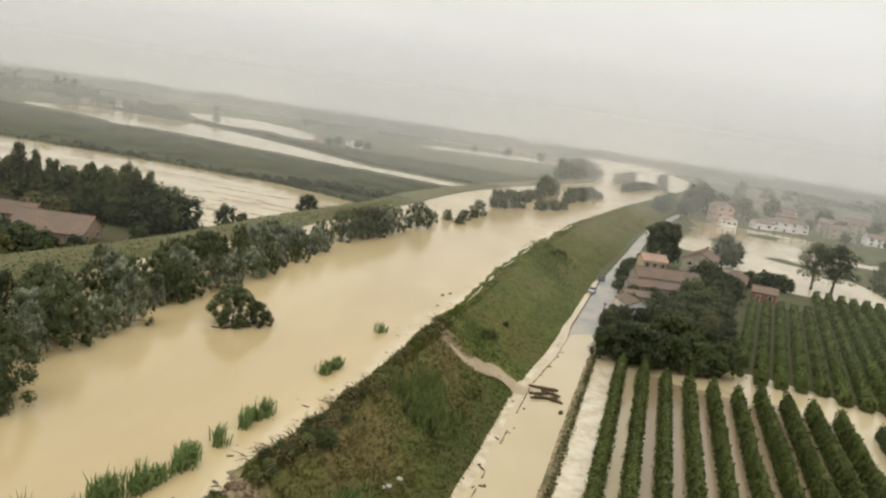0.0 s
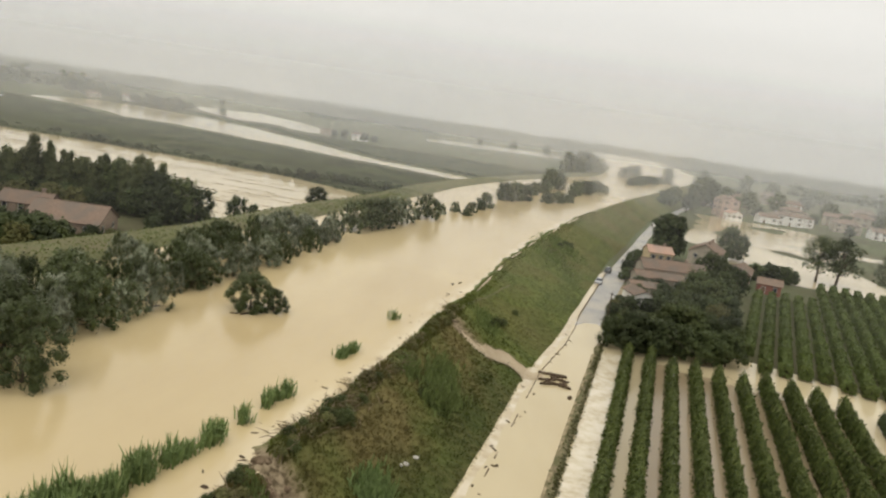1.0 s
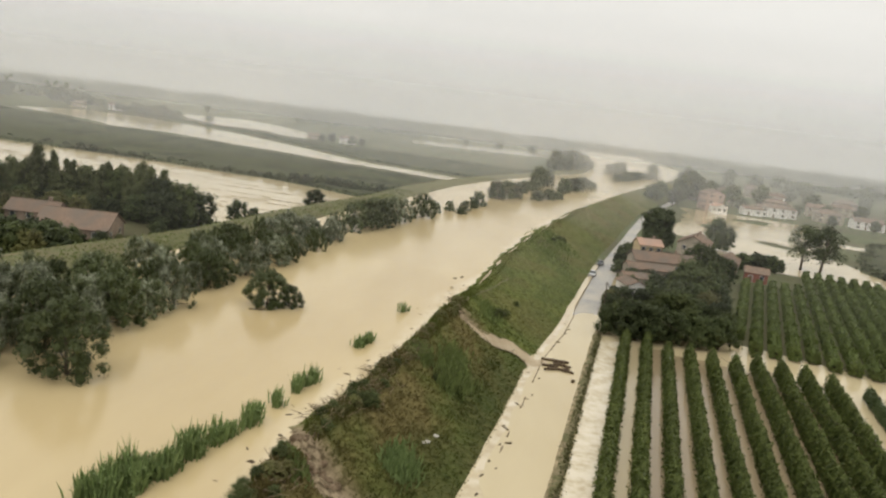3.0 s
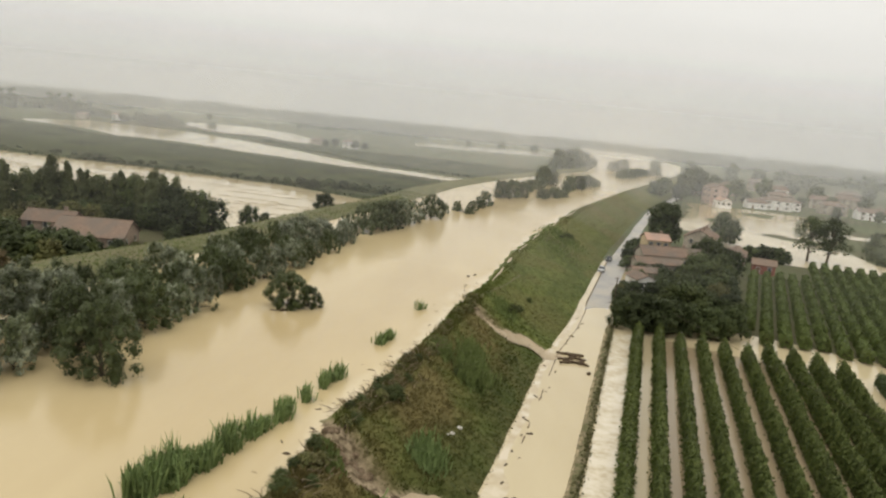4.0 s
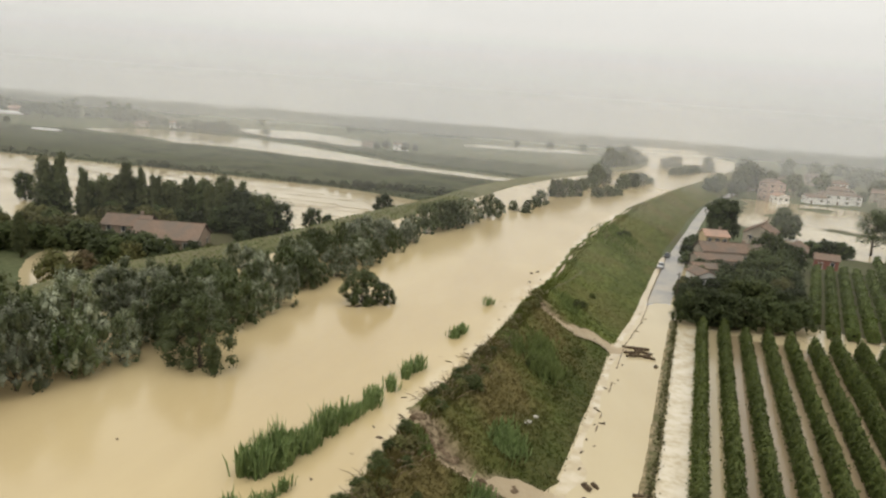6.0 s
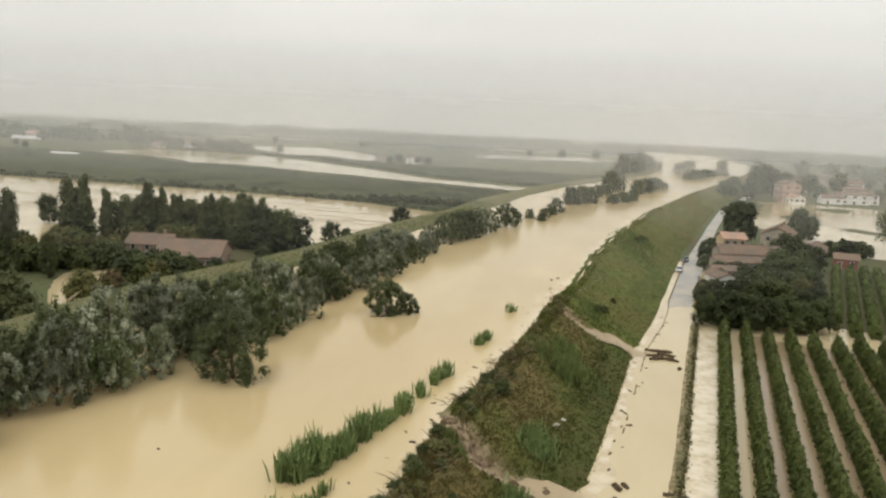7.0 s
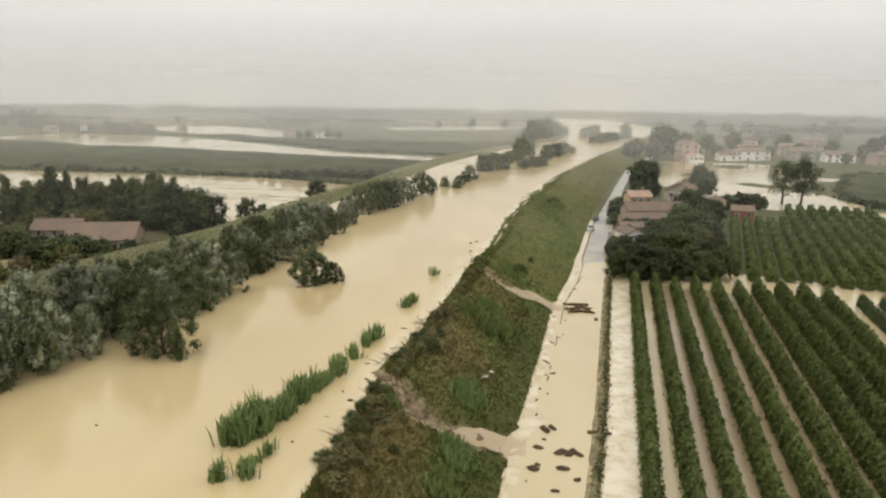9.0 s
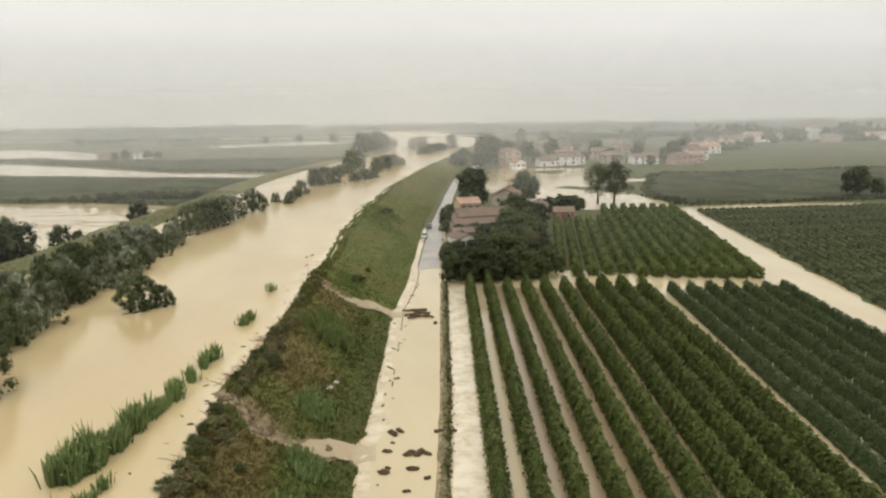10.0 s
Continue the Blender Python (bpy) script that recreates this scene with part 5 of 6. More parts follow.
crop_field([(-34, 336), (-42, 324), (-85, 348), (-144, 360), (-269, 373), (-620, 388), (-620, 620), (-390, 594), (-336, 574), (-301, 560), (-266, 526), (-228, 529), (-177, 507), (-145, 492), (-106, 473), (-51, 451), (-21, 438), (-16, 400)], 2.0, 1.2, 3, "dark green vineyard between two flooded strips", 2.2)
crop_field([(-2, 498), (26, 520), (60, 600), (60, 640), (-118, 652), (-155, 662), (-180, 676), (-188, 658), (-122, 588), (-75, 532)], 3.0, 0.8, 4, "dark green crop field beyond the flooded strip", 3.2)
crop_field([(150, 268), (232, 262), (420, 262), (430, 400), (335, 404), (205, 402), (170, 340), (152, 300)], 3.0, 0.8, 6, "low green meadow crop behind the orchard", 4.2)
crop_field([(-200, 672), (-254, 706), (-320, 732), (-360, 734), (-350, 765), (-312, 772), (-255, 714), (-222, 724), (-190, 690)], 3.0, 0.7, 7, "narrow green crop strip between pools", 3.2)


for x, y, h in ((-92, 350, 3.0), (-86, 348, 3.6), (-79, 346, 4.2), (-73, 344, 4.6), (-67, 343, 5.0), (-61, 341, 4.6), (-55, 340, 5.2), (-49, 339, 4.8), (-44, 338, 4.6), (-39, 340, 4.8), (-35, 343, 4.2), (-33, 349, 3.6), (-100, 352, 2.6), (-112, 354, 2.8), (-126, 357, 2.4), (-60, 350, 4.6), (-50, 348, 4.6), (-42, 348, 4.4), (-68, 352, 4.2)):
    plant("mass_small", x, y, 0.1, h, None, 1.2, "shrub")


hedge_rnd = random.Random(3)
for k in range(26):
    hx = -108 - 9.0 * k + hedge_rnd.uniform(-3, 3)
    plant("mass_small", hx, float(np.interp(hx, [-269, -144, -85], [374, 361, 349])) + hedge_rnd.uniform(0, 4), 0.1, hedge_rnd.uniform(1.6, 3.4), None, 1.5, "shrub")


# ---------------------------------------------------------------- houses
def roof_slope(g, w, x0, z0, x1, z1, thick=0.14, rib=0.45, hip=0.0):
    """One tiled slope from the eave (x0, z0) up to the ridge (x1, z1), ribbed like rows of pantiles; w: length; hip: how far the ridge is shorter at each end."""
    n = max(4, int(w / rib) * 2)
    top, bot = [], []
    for r in range(2):
        x, z = (x0, z0) if r == 0 else (x1, z1)
        half = w / 2 - (hip if r else 0)
        for i in range(n + 1):
            yy = -half + 2 * half * i / n
            lift = 0.05 if i % 2 else 0.0
            top.append((x, yy, z + thick + lift))
            bot.append((x, yy, z))
    k = n + 1
    vs = top + bot
    o = 2 * k
    fs = []
    for i in range(n):
        fs.append((i, i + 1, k + i + 1, k + i))
        fs.append((o + i, o + k + i, o + k + i + 1, o + i + 1))
        fs.append((i, o + i, o + i + 1, i + 1))
    fs.append((0, k, o + k, o))
    fs.append((n, o + n, o + k + n, k + n))
    g.add(vs, fs)


def house(x, y, turn, w, d, h, wall, roof, label, rise=None, storeys=2, hip=False, chimneys=1, z=0.2, group="", shutters=True, windows=3, name="house"):
    """w: depth across the ridge, d: length along it, h: eaves; the ridge runs along the local y axis."""
    root = tagged(new(name), label, "house", group)
    root.matrix_basis = pose(x, y, z, 0, 0, turn)
    rise = rise or w * 0.22
    g = Geo()
    hx, hy = w / 2, d / 2
    inset = hx if hip else 0.0
    vs = [(-hx, -hy, -0.5), (hx, -hy, -0.5), (hx, hy, -0.5), (-hx, hy, -0.5), (-hx, -hy, h), (hx, -hy, h), (hx, hy, h), (-hx, hy, h)]
    fs = [(0, 1, 5, 4), (1, 2, 6, 5), (2, 3, 7, 6), (3, 0, 4, 7)]
    if not hip:
        vs += [(0, -hy, h + rise - 0.03), (0, hy, h + rise - 0.03)]
        fs += [(4, 5, 8), (6, 7, 9)]
    g.add(vs, fs)
    part("wall", g, wall, root)
    over = 0.45
    eave = h - rise * over / hx
    g = Geo()
    roof_slope(g, d + 2 * over, -hx - over, eave, 0, h + rise, hip=inset)
    roof_slope(g, d + 2 * over, hx + over, eave, 0, h + rise, hip=inset)
    if hip:
        for s in (-1, 1):
            e = [(-hx - over, s * (hy + over), eave + 0.14), (hx + over, s * (hy + over), eave + 0.14), (0, s * (hy + over - inset), h + rise + 0.14)]
            e2 = [(p[0], p[1], p[2] - 0.14) for p in e]
            g.add(e + e2, [(0, 1, 2) if s < 0 else (0, 2, 1), (3, 5, 4) if s < 0 else (3, 4, 5), (0, 3, 4, 1)])
    g.tube([(0, -hy - over + inset, h + rise + 0.15), (0, hy + over - inset, h + rise + 0.15)], [0.14, 0.14], 6)
    rf = part("roof", g, roof, root)
    for k in range(chimneys):
        cy = (-0.25 + 0.5 * k) * d
        c = Geo().box(-0.35 + 0.8, cy - 0.35, h + rise * 0.4, 0.35 + 0.8, cy + 0.35, h + rise + 0.9, 0.03)
        c.box(-0.45 + 0.8, cy - 0.45, h + rise + 0.9, 0.45 + 0.8, cy + 0.45, h + rise + 1.02, 0.03)
        part("chimney", c, M_STONE, rf)
    sh = h / storeys

    def opening(px, py, face, zc, ww, hh, kind):
        """face: 'y-' looks to -y, 'y+', 'x-', 'x+'."""
        f = Geo().box(-ww / 2 - 0.09, -0.035, -hh / 2 - 0.09, ww / 2 + 0.09, 0.02, -hh / 2).box(-ww / 2 - 0.09, -0.035, hh / 2, ww / 2 + 0.09, 0.02, hh / 2 + 0.09)
        f.box(-ww / 2 - 0.09, -0.035, -hh / 2, -ww / 2, 0.02, hh / 2).box(ww / 2, -0.035, -hh / 2, ww / 2 + 0.09, 0.02, hh / 2)
        rz = {"y-": 0, "y+": 180, "x+": 90, "x-": -90}[face]
        win = part("window" if kind == "window" else "door", f, M_FRAME, root)
        win.matrix_basis = pose(px, py, zc, 0, 0, rz)
        part("pane" if kind == "window" else "leaf", Geo().box(-ww / 2, -0.012, -hh / 2, ww / 2, 0.01, hh / 2), M_GLASS if kind == "window" else M_DOOR, win)
        if shutters and kind == "window":
            for s in (-1, 1):
                part("shutter", Geo().box(s * (ww / 2 + 0.12) if s > 0 else -ww - 0.12 + 0.05, -0.06, -hh / 2, ww + 0.07 if s > 0 else -ww / 2 - 0.12, -0.036, hh / 2), M_SHUTTER, win)

    for st in range(storeys):
        zc = sh * (st + 0.55)
        for k in range(windows):
            py = -hy + d * (k + 0.5) / windows
            opening(-hx - 0.02, py, "x-", zc, 0.95, 1.25, "window") if not (st == 0 and k == windows // 2) else opening(-hx - 0.02, py, "x-", 1.0, 1.1, 2.1, "door")
            opening(hx + 0.02, py, "x+", zc, 0.95, 1.25, "window")
        for k in range(2):
            px = -hx + w * (k + 0.5) / 2
            opening(px, -hy - 0.02, "y-", zc, 0.95, 1.25, "window")
    return root


house(58.5, 252, 96, 7.0, 7.2, 5.8, M_YELLOW, M_TILE_PALE, "yellow plastered house with a pale tiled roof beside the road", 1.5, 2, False, 1)
house(58.5, 232, 99, 7.5, 18, 4.2, M_BEIGE, M_TILE, "long low building with an old red-brown tiled roof", 2.0, 1, False, 1, windows=5)
house(53, 222, 99, 6.0, 13, 3.0, M_BEIGE, M_TILE, "low tiled outbuilding leaning against the long building", 1.2, 1, False, 0)
house(43.5, 196, 14, 5.0, 7.0, 3.0, M_WHITE, M_TILE, "small pale shed with a tiled roof among the trees", 1.0, 1, False, 0, windows=1, shutters=False)
house(46.5, 207, 100, 5.0, 7.0, 2.8, M_BEIGE, M_TILE, "small beige outbuilding half hidden by bushes", 0.9, 1, False, 0, windows=1, shutters=False)
house(77.5, 268, -22, 9.5, 15, 6.4, M_BEIGE, M_TILE, "large beige farmhouse with a wide tiled gable roof", 2.6, 2, False, 2)
house(85.5, 255, -20, 6, 16, 3.6, M_STONE, M_TILE, "long low barn with a red-brown roof behind the farmhouse", 1.4, 1, False, 0)
house(89.5, 241, 75, 5.0, 6.5, 3.0, M_RED, M_TILE, "red brick shed with a brown roof at the orchard's edge", 1.3, 1, False, 0, windows=2, shutters=False)
house(-100.5, 183, 97, 8.5, 11, 4.0, M_STONE, M_TILE, "old brick farmhouse with a weathered tiled roof behind the dyke", 2.0, 2, False, 1)
house(-87, 177.8, 98, 12.5, 15.5, 3.0, M_STONE, M_TILE, "long brick barn with a faded tiled roof and open end", 3.1, 1, False, 0)
VILLAGE = [
    (146, 492, 10, 11, 12, 10.5, M_PINK, M_TILE, 3, False), (147, 478, 10, 7, 10, 4.2, M_WHITE, M_TILE_PALE, 1, False), (186, 500, 95, 10, 17, 6.0, M_WHITE, M_TILE, 2, True),
    (172, 494, 95, 8, 12, 4.0, M_WHITE, M_TILE, 1, False), (196, 506, 95, 9, 14, 5.6, M_WHITE, M_TILE, 2, True), (226, 510, 80, 11, 16, 6.0, M_BEIGE, M_TILE, 2, True), (244, 496, 85, 10, 18, 4.8, M_WHITE, M_TILE, 2, False),
    (262, 478, 100, 10, 14, 6.2, M_PINK, M_TILE, 2, True), (276, 488, 100, 10, 14, 6.2, M_PINK, M_TILE_PALE, 2, False), (205, 545, 80, 10, 14, 7.0, M_BEIGE, M_TILE, 2, True), (236, 552, 60, 10, 13, 6.5, M_BEIGE, M_TILE, 2, False),
    (160, 560, 20, 10, 14, 7.0, M_BEIGE, M_TILE, 2, False), (186, 600, 70, 11, 15, 7.0, M_PINK, M_TILE, 2, True), (228, 615, 95, 11, 15, 7.0, M_WHITE, M_TILE, 2, False), (270, 590, 80, 11, 18, 6.5, M_BEIGE, M_TILE, 2, True),
    (300, 525, 95, 11, 16, 6.5, M_WHITE, M_TILE, 2, False), (318, 560, 70, 12, 16, 7.0, M_PINK, M_TILE, 2, True), (350, 600, 90, 14, 26, 6.0, M_WHITE, M_TILE_PALE, 2, False), (300, 650, 80, 12, 18, 7.0, M_BEIGE, M_TILE, 2, True),
    (240, 690, 60, 12, 16, 7.5, M_BEIGE, M_TILE, 2, False), (400, 660, 95, 14, 28, 6.0, M_WHITE, M_TILE_PALE, 2, False), (470, 740, 90, 16, 34, 7.0, M_BEIGE, M_TILE, 2, False), (540, 800, 95, 18, 46, 7.5, M_WHITE, M_TILE_PALE, 2, False),
    (600, 760, 80, 14, 20, 7.0, M_PINK, M_TILE, 2, True), (640, 840, 90, 14, 18, 14.0, M_WHITE, M_TILE_PALE, 4, True), (690, 800, 95, 14, 30, 6.0, M_WHITE, M_TILE_PALE, 2, False),
    (-120, 702, 90, 9, 13, 5.5, M_WHITE, M_TILE, 2, False), (-150, 706, 80, 8, 12, 4.0, M_BEIGE, M_TILE, 1, False), (-560, 795, 90, 12, 18, 6.0, M_PINK, M_TILE_PALE, 2, False), (-366, 770, 90, 9, 13, 5.5, M_WHITE, M_TILE, 2, False),
    (-388, 740, 90, 8, 10, 4.5, M_BEIGE, M_TILE, 1, False),
]
WORD = {M_PINK: "pink", M_WHITE: "white", M_BEIGE: "beige"}
for x, y, turn, w, d, h, wm, rm, st, hp in VILLAGE:
    kind = "hipped" if hp else "gabled"
    house(x, y, turn, w, d, h, wm, rm, f"{WORD[wm]} village house with a {kind} tiled roof in the mist", None, st, hp, 1, group="village houses", windows=max(2, int(d / 4.5)))


def greenhouse(x, y, turn, length, width):
    root = tagged(new("greenhouse"), "pale film greenhouse tunnel in a field", "greenhouse")
    root.matrix_basis = pose(x, y, 0.2, 0, 0, turn)
    th = np.linspace(0, math.pi, 9)
    X = np.repeat((np.cos(th) * width / 2)[None, :], 2, 0)
    Z = np.repeat((np.sin(th) * width * 0.42)[None, :], 2, 0)
    Y = np.array([[-length / 2], [length / 2]]) + 0 * X
    part("cover", grid_mesh("cover", X, Y, Z), M_FILM, root)
    for e in (-length / 2, length / 2):
        g = Geo().add([(0, e, 0)] + [(math.cos(t) * width / 2, e, math.sin(t) * width * 0.42) for t in th], [(0, i, i + 1) for i in range(1, 9)])
        part("end_wall", g, M_FILM, root)


greenhouse(-366, 552, 88, 22, 6)
greenhouse(-560, 780, 90, 30, 8)


# ---------------------------------------------------------------- parked cars
def car(x, y, z, turn, paint, label):
    root = tagged(new("car"), label, "car", "cars parked by the dyke")
    root.matrix_basis = pose(x, y, z, 0, 0, turn)
    # side profile: (y, sill, shoulder, half width)
    prof = [(-2.05, 0.45, 0.62, 0.66), (-1.95, 0.30, 0.78, 0.80), (-1.2, 0.25, 0.88, 0.86), (0.0, 0.25, 0.90, 0.87), (1.2, 0.25, 0.92, 0.86), (1.9, 0.32, 0.86, 0.80), (2.02, 0.48, 0.72, 0.66)]
    vs, fs = [], []
    for yy, lo, hi, hw in prof:
        vs += [(-hw * 0.92, yy, lo), (hw * 0.92, yy, lo), (hw, yy, (lo + hi) / 2), (hw * 0.93, yy, hi), (-hw * 0.93, yy, hi), (-hw, yy, (lo + hi) / 2)]
    for k in range(len(prof) - 1):
        for i in range(6):
            j = (i + 1) % 6
            fs.append((k * 6 + i, k * 6 + j, k * 6 + 6 + j, k * 6 + 6 + i))
    fs += [tuple(range(5, -1, -1)), tuple(range((len(prof) - 1) * 6, len(prof) * 6))]
    part("body", Geo().add(vs, fs).mesh("body", True), paint, root)
    cab = Geo().add([(-0.78, -1.0, 0.88), (0.78, -1.0, 0.88), (0.78, 1.7, 0.90), (-0.78, 1.7, 0.90), (-0.60, -0.35, 1.38), (0.60, -0.35, 1.38), (0.60, 1.25, 1.40), (-0.60, 1.25, 1.40)],
                    [(0, 1, 5, 4), (1, 2, 6, 5), (2, 3, 7, 6), (3, 0, 4, 7)])
    part("windows", cab, M_GLASS, root)
    part("roof", Geo().box(-0.62, -0.38, 1.38, 0.62, 1.28, 1.44, 0.025), paint, root)
    for sx in (-1, 1):
        for yy in (-1.25, 1.3):
            wh = part("wheel", Geo().tube([(sx * 0.66, yy, 0.31), (sx * 0.86, yy, 0.31)], [0.31, 0.31], 14), M_TYRE, root)
            part("rim", Geo().tube([(sx * 0.84, yy, 0.31), (sx * 0.875, yy, 0.31)], [0.19, 0.17], 12), M_METAL, wh)
        part("headlight", Geo().box(sx * 0.55 - 0.14, -2.06, 0.58, sx * 0.55 + 0.14, -1.98, 0.72, 0.02), M_FRAME, root)
    return root


car(36.6, 214.5, 0.20, -16, M_CARWHITE, "small white car parked on the road's edge")
car(41.3, 232.5, 0.32, -16, M_CARDARK, "dark car parked behind the white one")

# ---------------------------------------------------------------- reeds
def reed_clump(points, label, count, tall, spread, seed):
    rg = np.random.default_rng(seed)
    root_x, root_y = points[0]
    spots = rg.random(max(2, count // 45)) * (len(points) - 1)
    which = rg.integers(0, len(spots), count)
    rise = rg.uniform(0.6, 1.2, len(spots))[which]
    s = np.clip(spots[which] + rg.normal(0, 0.07, count), 0, len(points) - 1.001)
    i = np.minimum(s.astype(int), len(points) - 2)
    P = np.array(points, dtype=float)
    p = P[i] + (P[i + 1] - P[i]) * (s - i)[:, None] + rg.normal(0, spread, (len(spots), 2))[which] * np.array([0.6, 0.8]) + rg.normal(0, 0.33, (count, 2))
    h = tall * rise * rg.uniform(0.5, 1.1, count)
    co, q = [], []
    for k in range(count):
        a = rg.uniform(0, math.pi)
        wdt = rg.uniform(0.05, 0.10)
        lean = rg.normal(0, 0.14, 2) * h[k]
        dx, dyv = math.cos(a) * wdt, math.sin(a) * wdt
        x, y, z0 = p[k, 0], p[k, 1], RIVER - 0.3
        o = len(co)
        co += [(x - dx, y - dyv, z0), (x + dx, y + dyv, z0), (x + lean[0] * 0.5 + dx * 1.2, y + lean[1] * 0.5 + dyv * 1.2, z0 + h[k] * 0.65), (x + lean[0] * 0.5 - dx * 1.2, y + lean[1] * 0.5 - dyv * 1.2, z0 + h[k] * 0.65)]
        q.append((o, o + 1, o + 2, o + 3))
        o2 = len(co)
        co += [co[o + 3], co[o + 2], (x + lean[0] + dx * 0.1, y + lean[1] + dyv * 0.1, z0 + h[k]), (x + lean[0] - dx * 0.1, y + lean[1] - dyv * 0.1, z0 + h[k])]
        q.append((o2, o2 + 1, o2 + 2, o2 + 3))
        # a drooping leaf blade
        b = rg.uniform(0, 2 * math.pi)
        hz = z0 + h[k] * rg.uniform(0.45, 0.85)
        bx, by = math.cos(b) * 0.55, math.sin(b) * 0.55
        o3 = len(co)
        co += [(x, y, hz), (x + bx * 0.5 - by * 0.10, y + by * 0.5 + bx * 0.10, hz + 0.22), (x + bx, y + by, hz + 0.05), (x + bx * 0.5 + by * 0.10, y + by * 0.5 - bx * 0.10, hz + 0.18)]
        q.append((o3, o3 + 1, o3 + 2, o3 + 3))
    tagged(part("reeds", array_mesh("reeds", np.array(co), np.array(q)), M_REED), label, "reeds", "reeds in the river", "stuff")


reed_clump([(-22.8, 57), (-21.6, 59.5), (-19.5, 63), (-18.2, 68)], "thick bright green reed bed standing in the river", 1500, 2.6, 0.95, 1)
reed_clump([(-21.6, 59.5), (-20.2, 62.5)], "tall middle of the green reed bed", 420, 3.3, 0.7, 11)
reed_clump([(-17.8, 70), (-16.2, 74.5), (-15.2, 78)], "row of bright green reeds in the muddy river", 420, 2.2, 0.5, 2)
reed_clump([(-14.8, 81), (-14.6, 82.5)], "small green reed tuft in the muddy river", 60, 1.9, 0.4, 3)
reed_clump([(-14, 85), (-12.9, 89)], "green reed tuft in the muddy river", 200, 2.2, 0.4, 4)
reed_clump([(-10.2, 102.5), (-9.2, 107.5)], "green reed tuft leaning in the current", 200, 2.0, 0.5, 5)
reed_clump([(-6.6, 123.5), (-6.0, 126)], "thin dark reed tuft near the dyke", 40, 2.3, 0.3, 6)
reed_clump([(-20.3, 52), (-19.0, 56)], "sparse reeds between reed bed and dyke", 70, 1.5, 0.7, 7)
reed_clump([(-22, 50.5), (-20.4, 53)], "short green reeds near the dyke", 180, 1.9, 0.9, 8)

# ---------------------------------------------------------------- grass and weeds on the dyke
def tufts(name, count, y0, y1, t0, t1, tall, material, label, seed, keep_out=2.0, gather=1.7):
    rg = np.random.default_rng(seed)
    y = y0 + (y1 - y0) * rg.random(count) ** gather
    t = t0 + (t1 - t0) * rg.random(count)
    x = crest_x(y) + (foot_x(y) - crest_x(y)) * t
    far = np.minimum(*[d for d, a in gully_gap(x, y)])
    ok = far > keep_out
    x, y = x[ok], y[ok]
    z = dyke_height(x, y) - 0.08
    n = len(x)
    co, q = [], []
    for b in range(3):
        a = rg.uniform(0, math.pi, n)
        w = 0.075 * rg.uniform(0.6, 1.4, n)
        h = tall * rg.uniform(0.5, 1.2, n) * np.where(y > 137, 0.55, 1.0)
        lx, lyv = rg.normal(0.1, 0.25, n) * h, rg.normal(-0.05, 0.25, n) * h
        cx, cy = x + rg.normal(0, 0.2, n), y + rg.normal(0, 0.2, n)
        dx, dyv = np.cos(a) * w, np.sin(a) * w
        v = np.stack([np.stack([cx - dx, cy - dyv, z], -1), np.stack([cx + dx, cy + dyv, z], -1), np.stack([cx + dx * 0.3 + lx, cy + dyv * 0.3 + lyv, z + h], -1), np.stack([cx - dx * 0.6 + lx * 0.8, cy - dyv * 0.6 + lyv * 0.8, z + h * 0.9], -1)], 1).reshape(-1, 3)
        q.append(np.arange(4 * n).reshape(n, 4) + 4 * n * b)
        co.append(v)
    co = np.concatenate(co)
    me = array_mesh(name, co, np.concatenate(q))
    set_cover(me, co[:, 0], co[:, 1], co[:, 0] * 0)
    tagged(part(name, me, material), label, "grass", kind="stuff")


tufts("grass", 28000, 40, 400, 0.02, 1.02, 0.22, M_TURF, "wet green and brown grass covering the dyke", 1)
tufts("far_grass", 6500, 215, 640, 0.02, 1.02, 0.18, M_TURF, "wet grass on the far stretch of the dyke", 6, 2.0, 1.0)
tufts("tall_grass", 5000, 40, 150, 0.0, 0.75, 0.40, M_TURF, "taller ragged grass on the upper dyke", 2)
tufts("crest_weeds", 3600, 40, 140, 0.0, 0.14, 0.7, M_TURF, "ragged weeds along the dyke's crest at the waterline", 3, 1.6)
tufts("low_crest_weeds", 2600, 140, 330, 0.0, 0.12, 0.4, M_TURF, "short weeds along the dyke's far crest", 4, 1.6)


def verge_weeds(count, seed):
    rg = np.random.default_rng(seed)
    y = 10 + 146 * rg.random(count)
    ok = wavy(y, y * 0, 4.0, 1.0) + rg.normal(0, 0.5, count) > -0.6
    y = y[ok]
    n = len(y)
    x = verge_x(y) + rg.normal(0.3, 0.30, n)
    tall = rg.uniform(0.15, 0.6, n) * (0.7 + 0.6 * (wavy(y, y * 0, 2.3, 5.0) > 0.2))
    p = np.stack([x, y, 0.05 + tall * rg.random(n)], -1)
    co, q = leaf_cards(rg, p, np.stack([rg.normal(0, 0.5, n), rg.normal(0, 0.3, n), np.full(n, 0.8)], -1), 0.3)
    tagged(part("verge_weeds", array_mesh("verge_weeds", co, q), M_OLIVE), "ragged dark weeds growing along the road verge", "weeds", kind="stuff")


verge_weeds(5200, 4)


M_WEED = leaf("slope_weeds", (0.105, 0.135, 0.040), (0.185, 0.225, 0.078), (0.135, 0.165, 0.054), 0.3, 0.1)


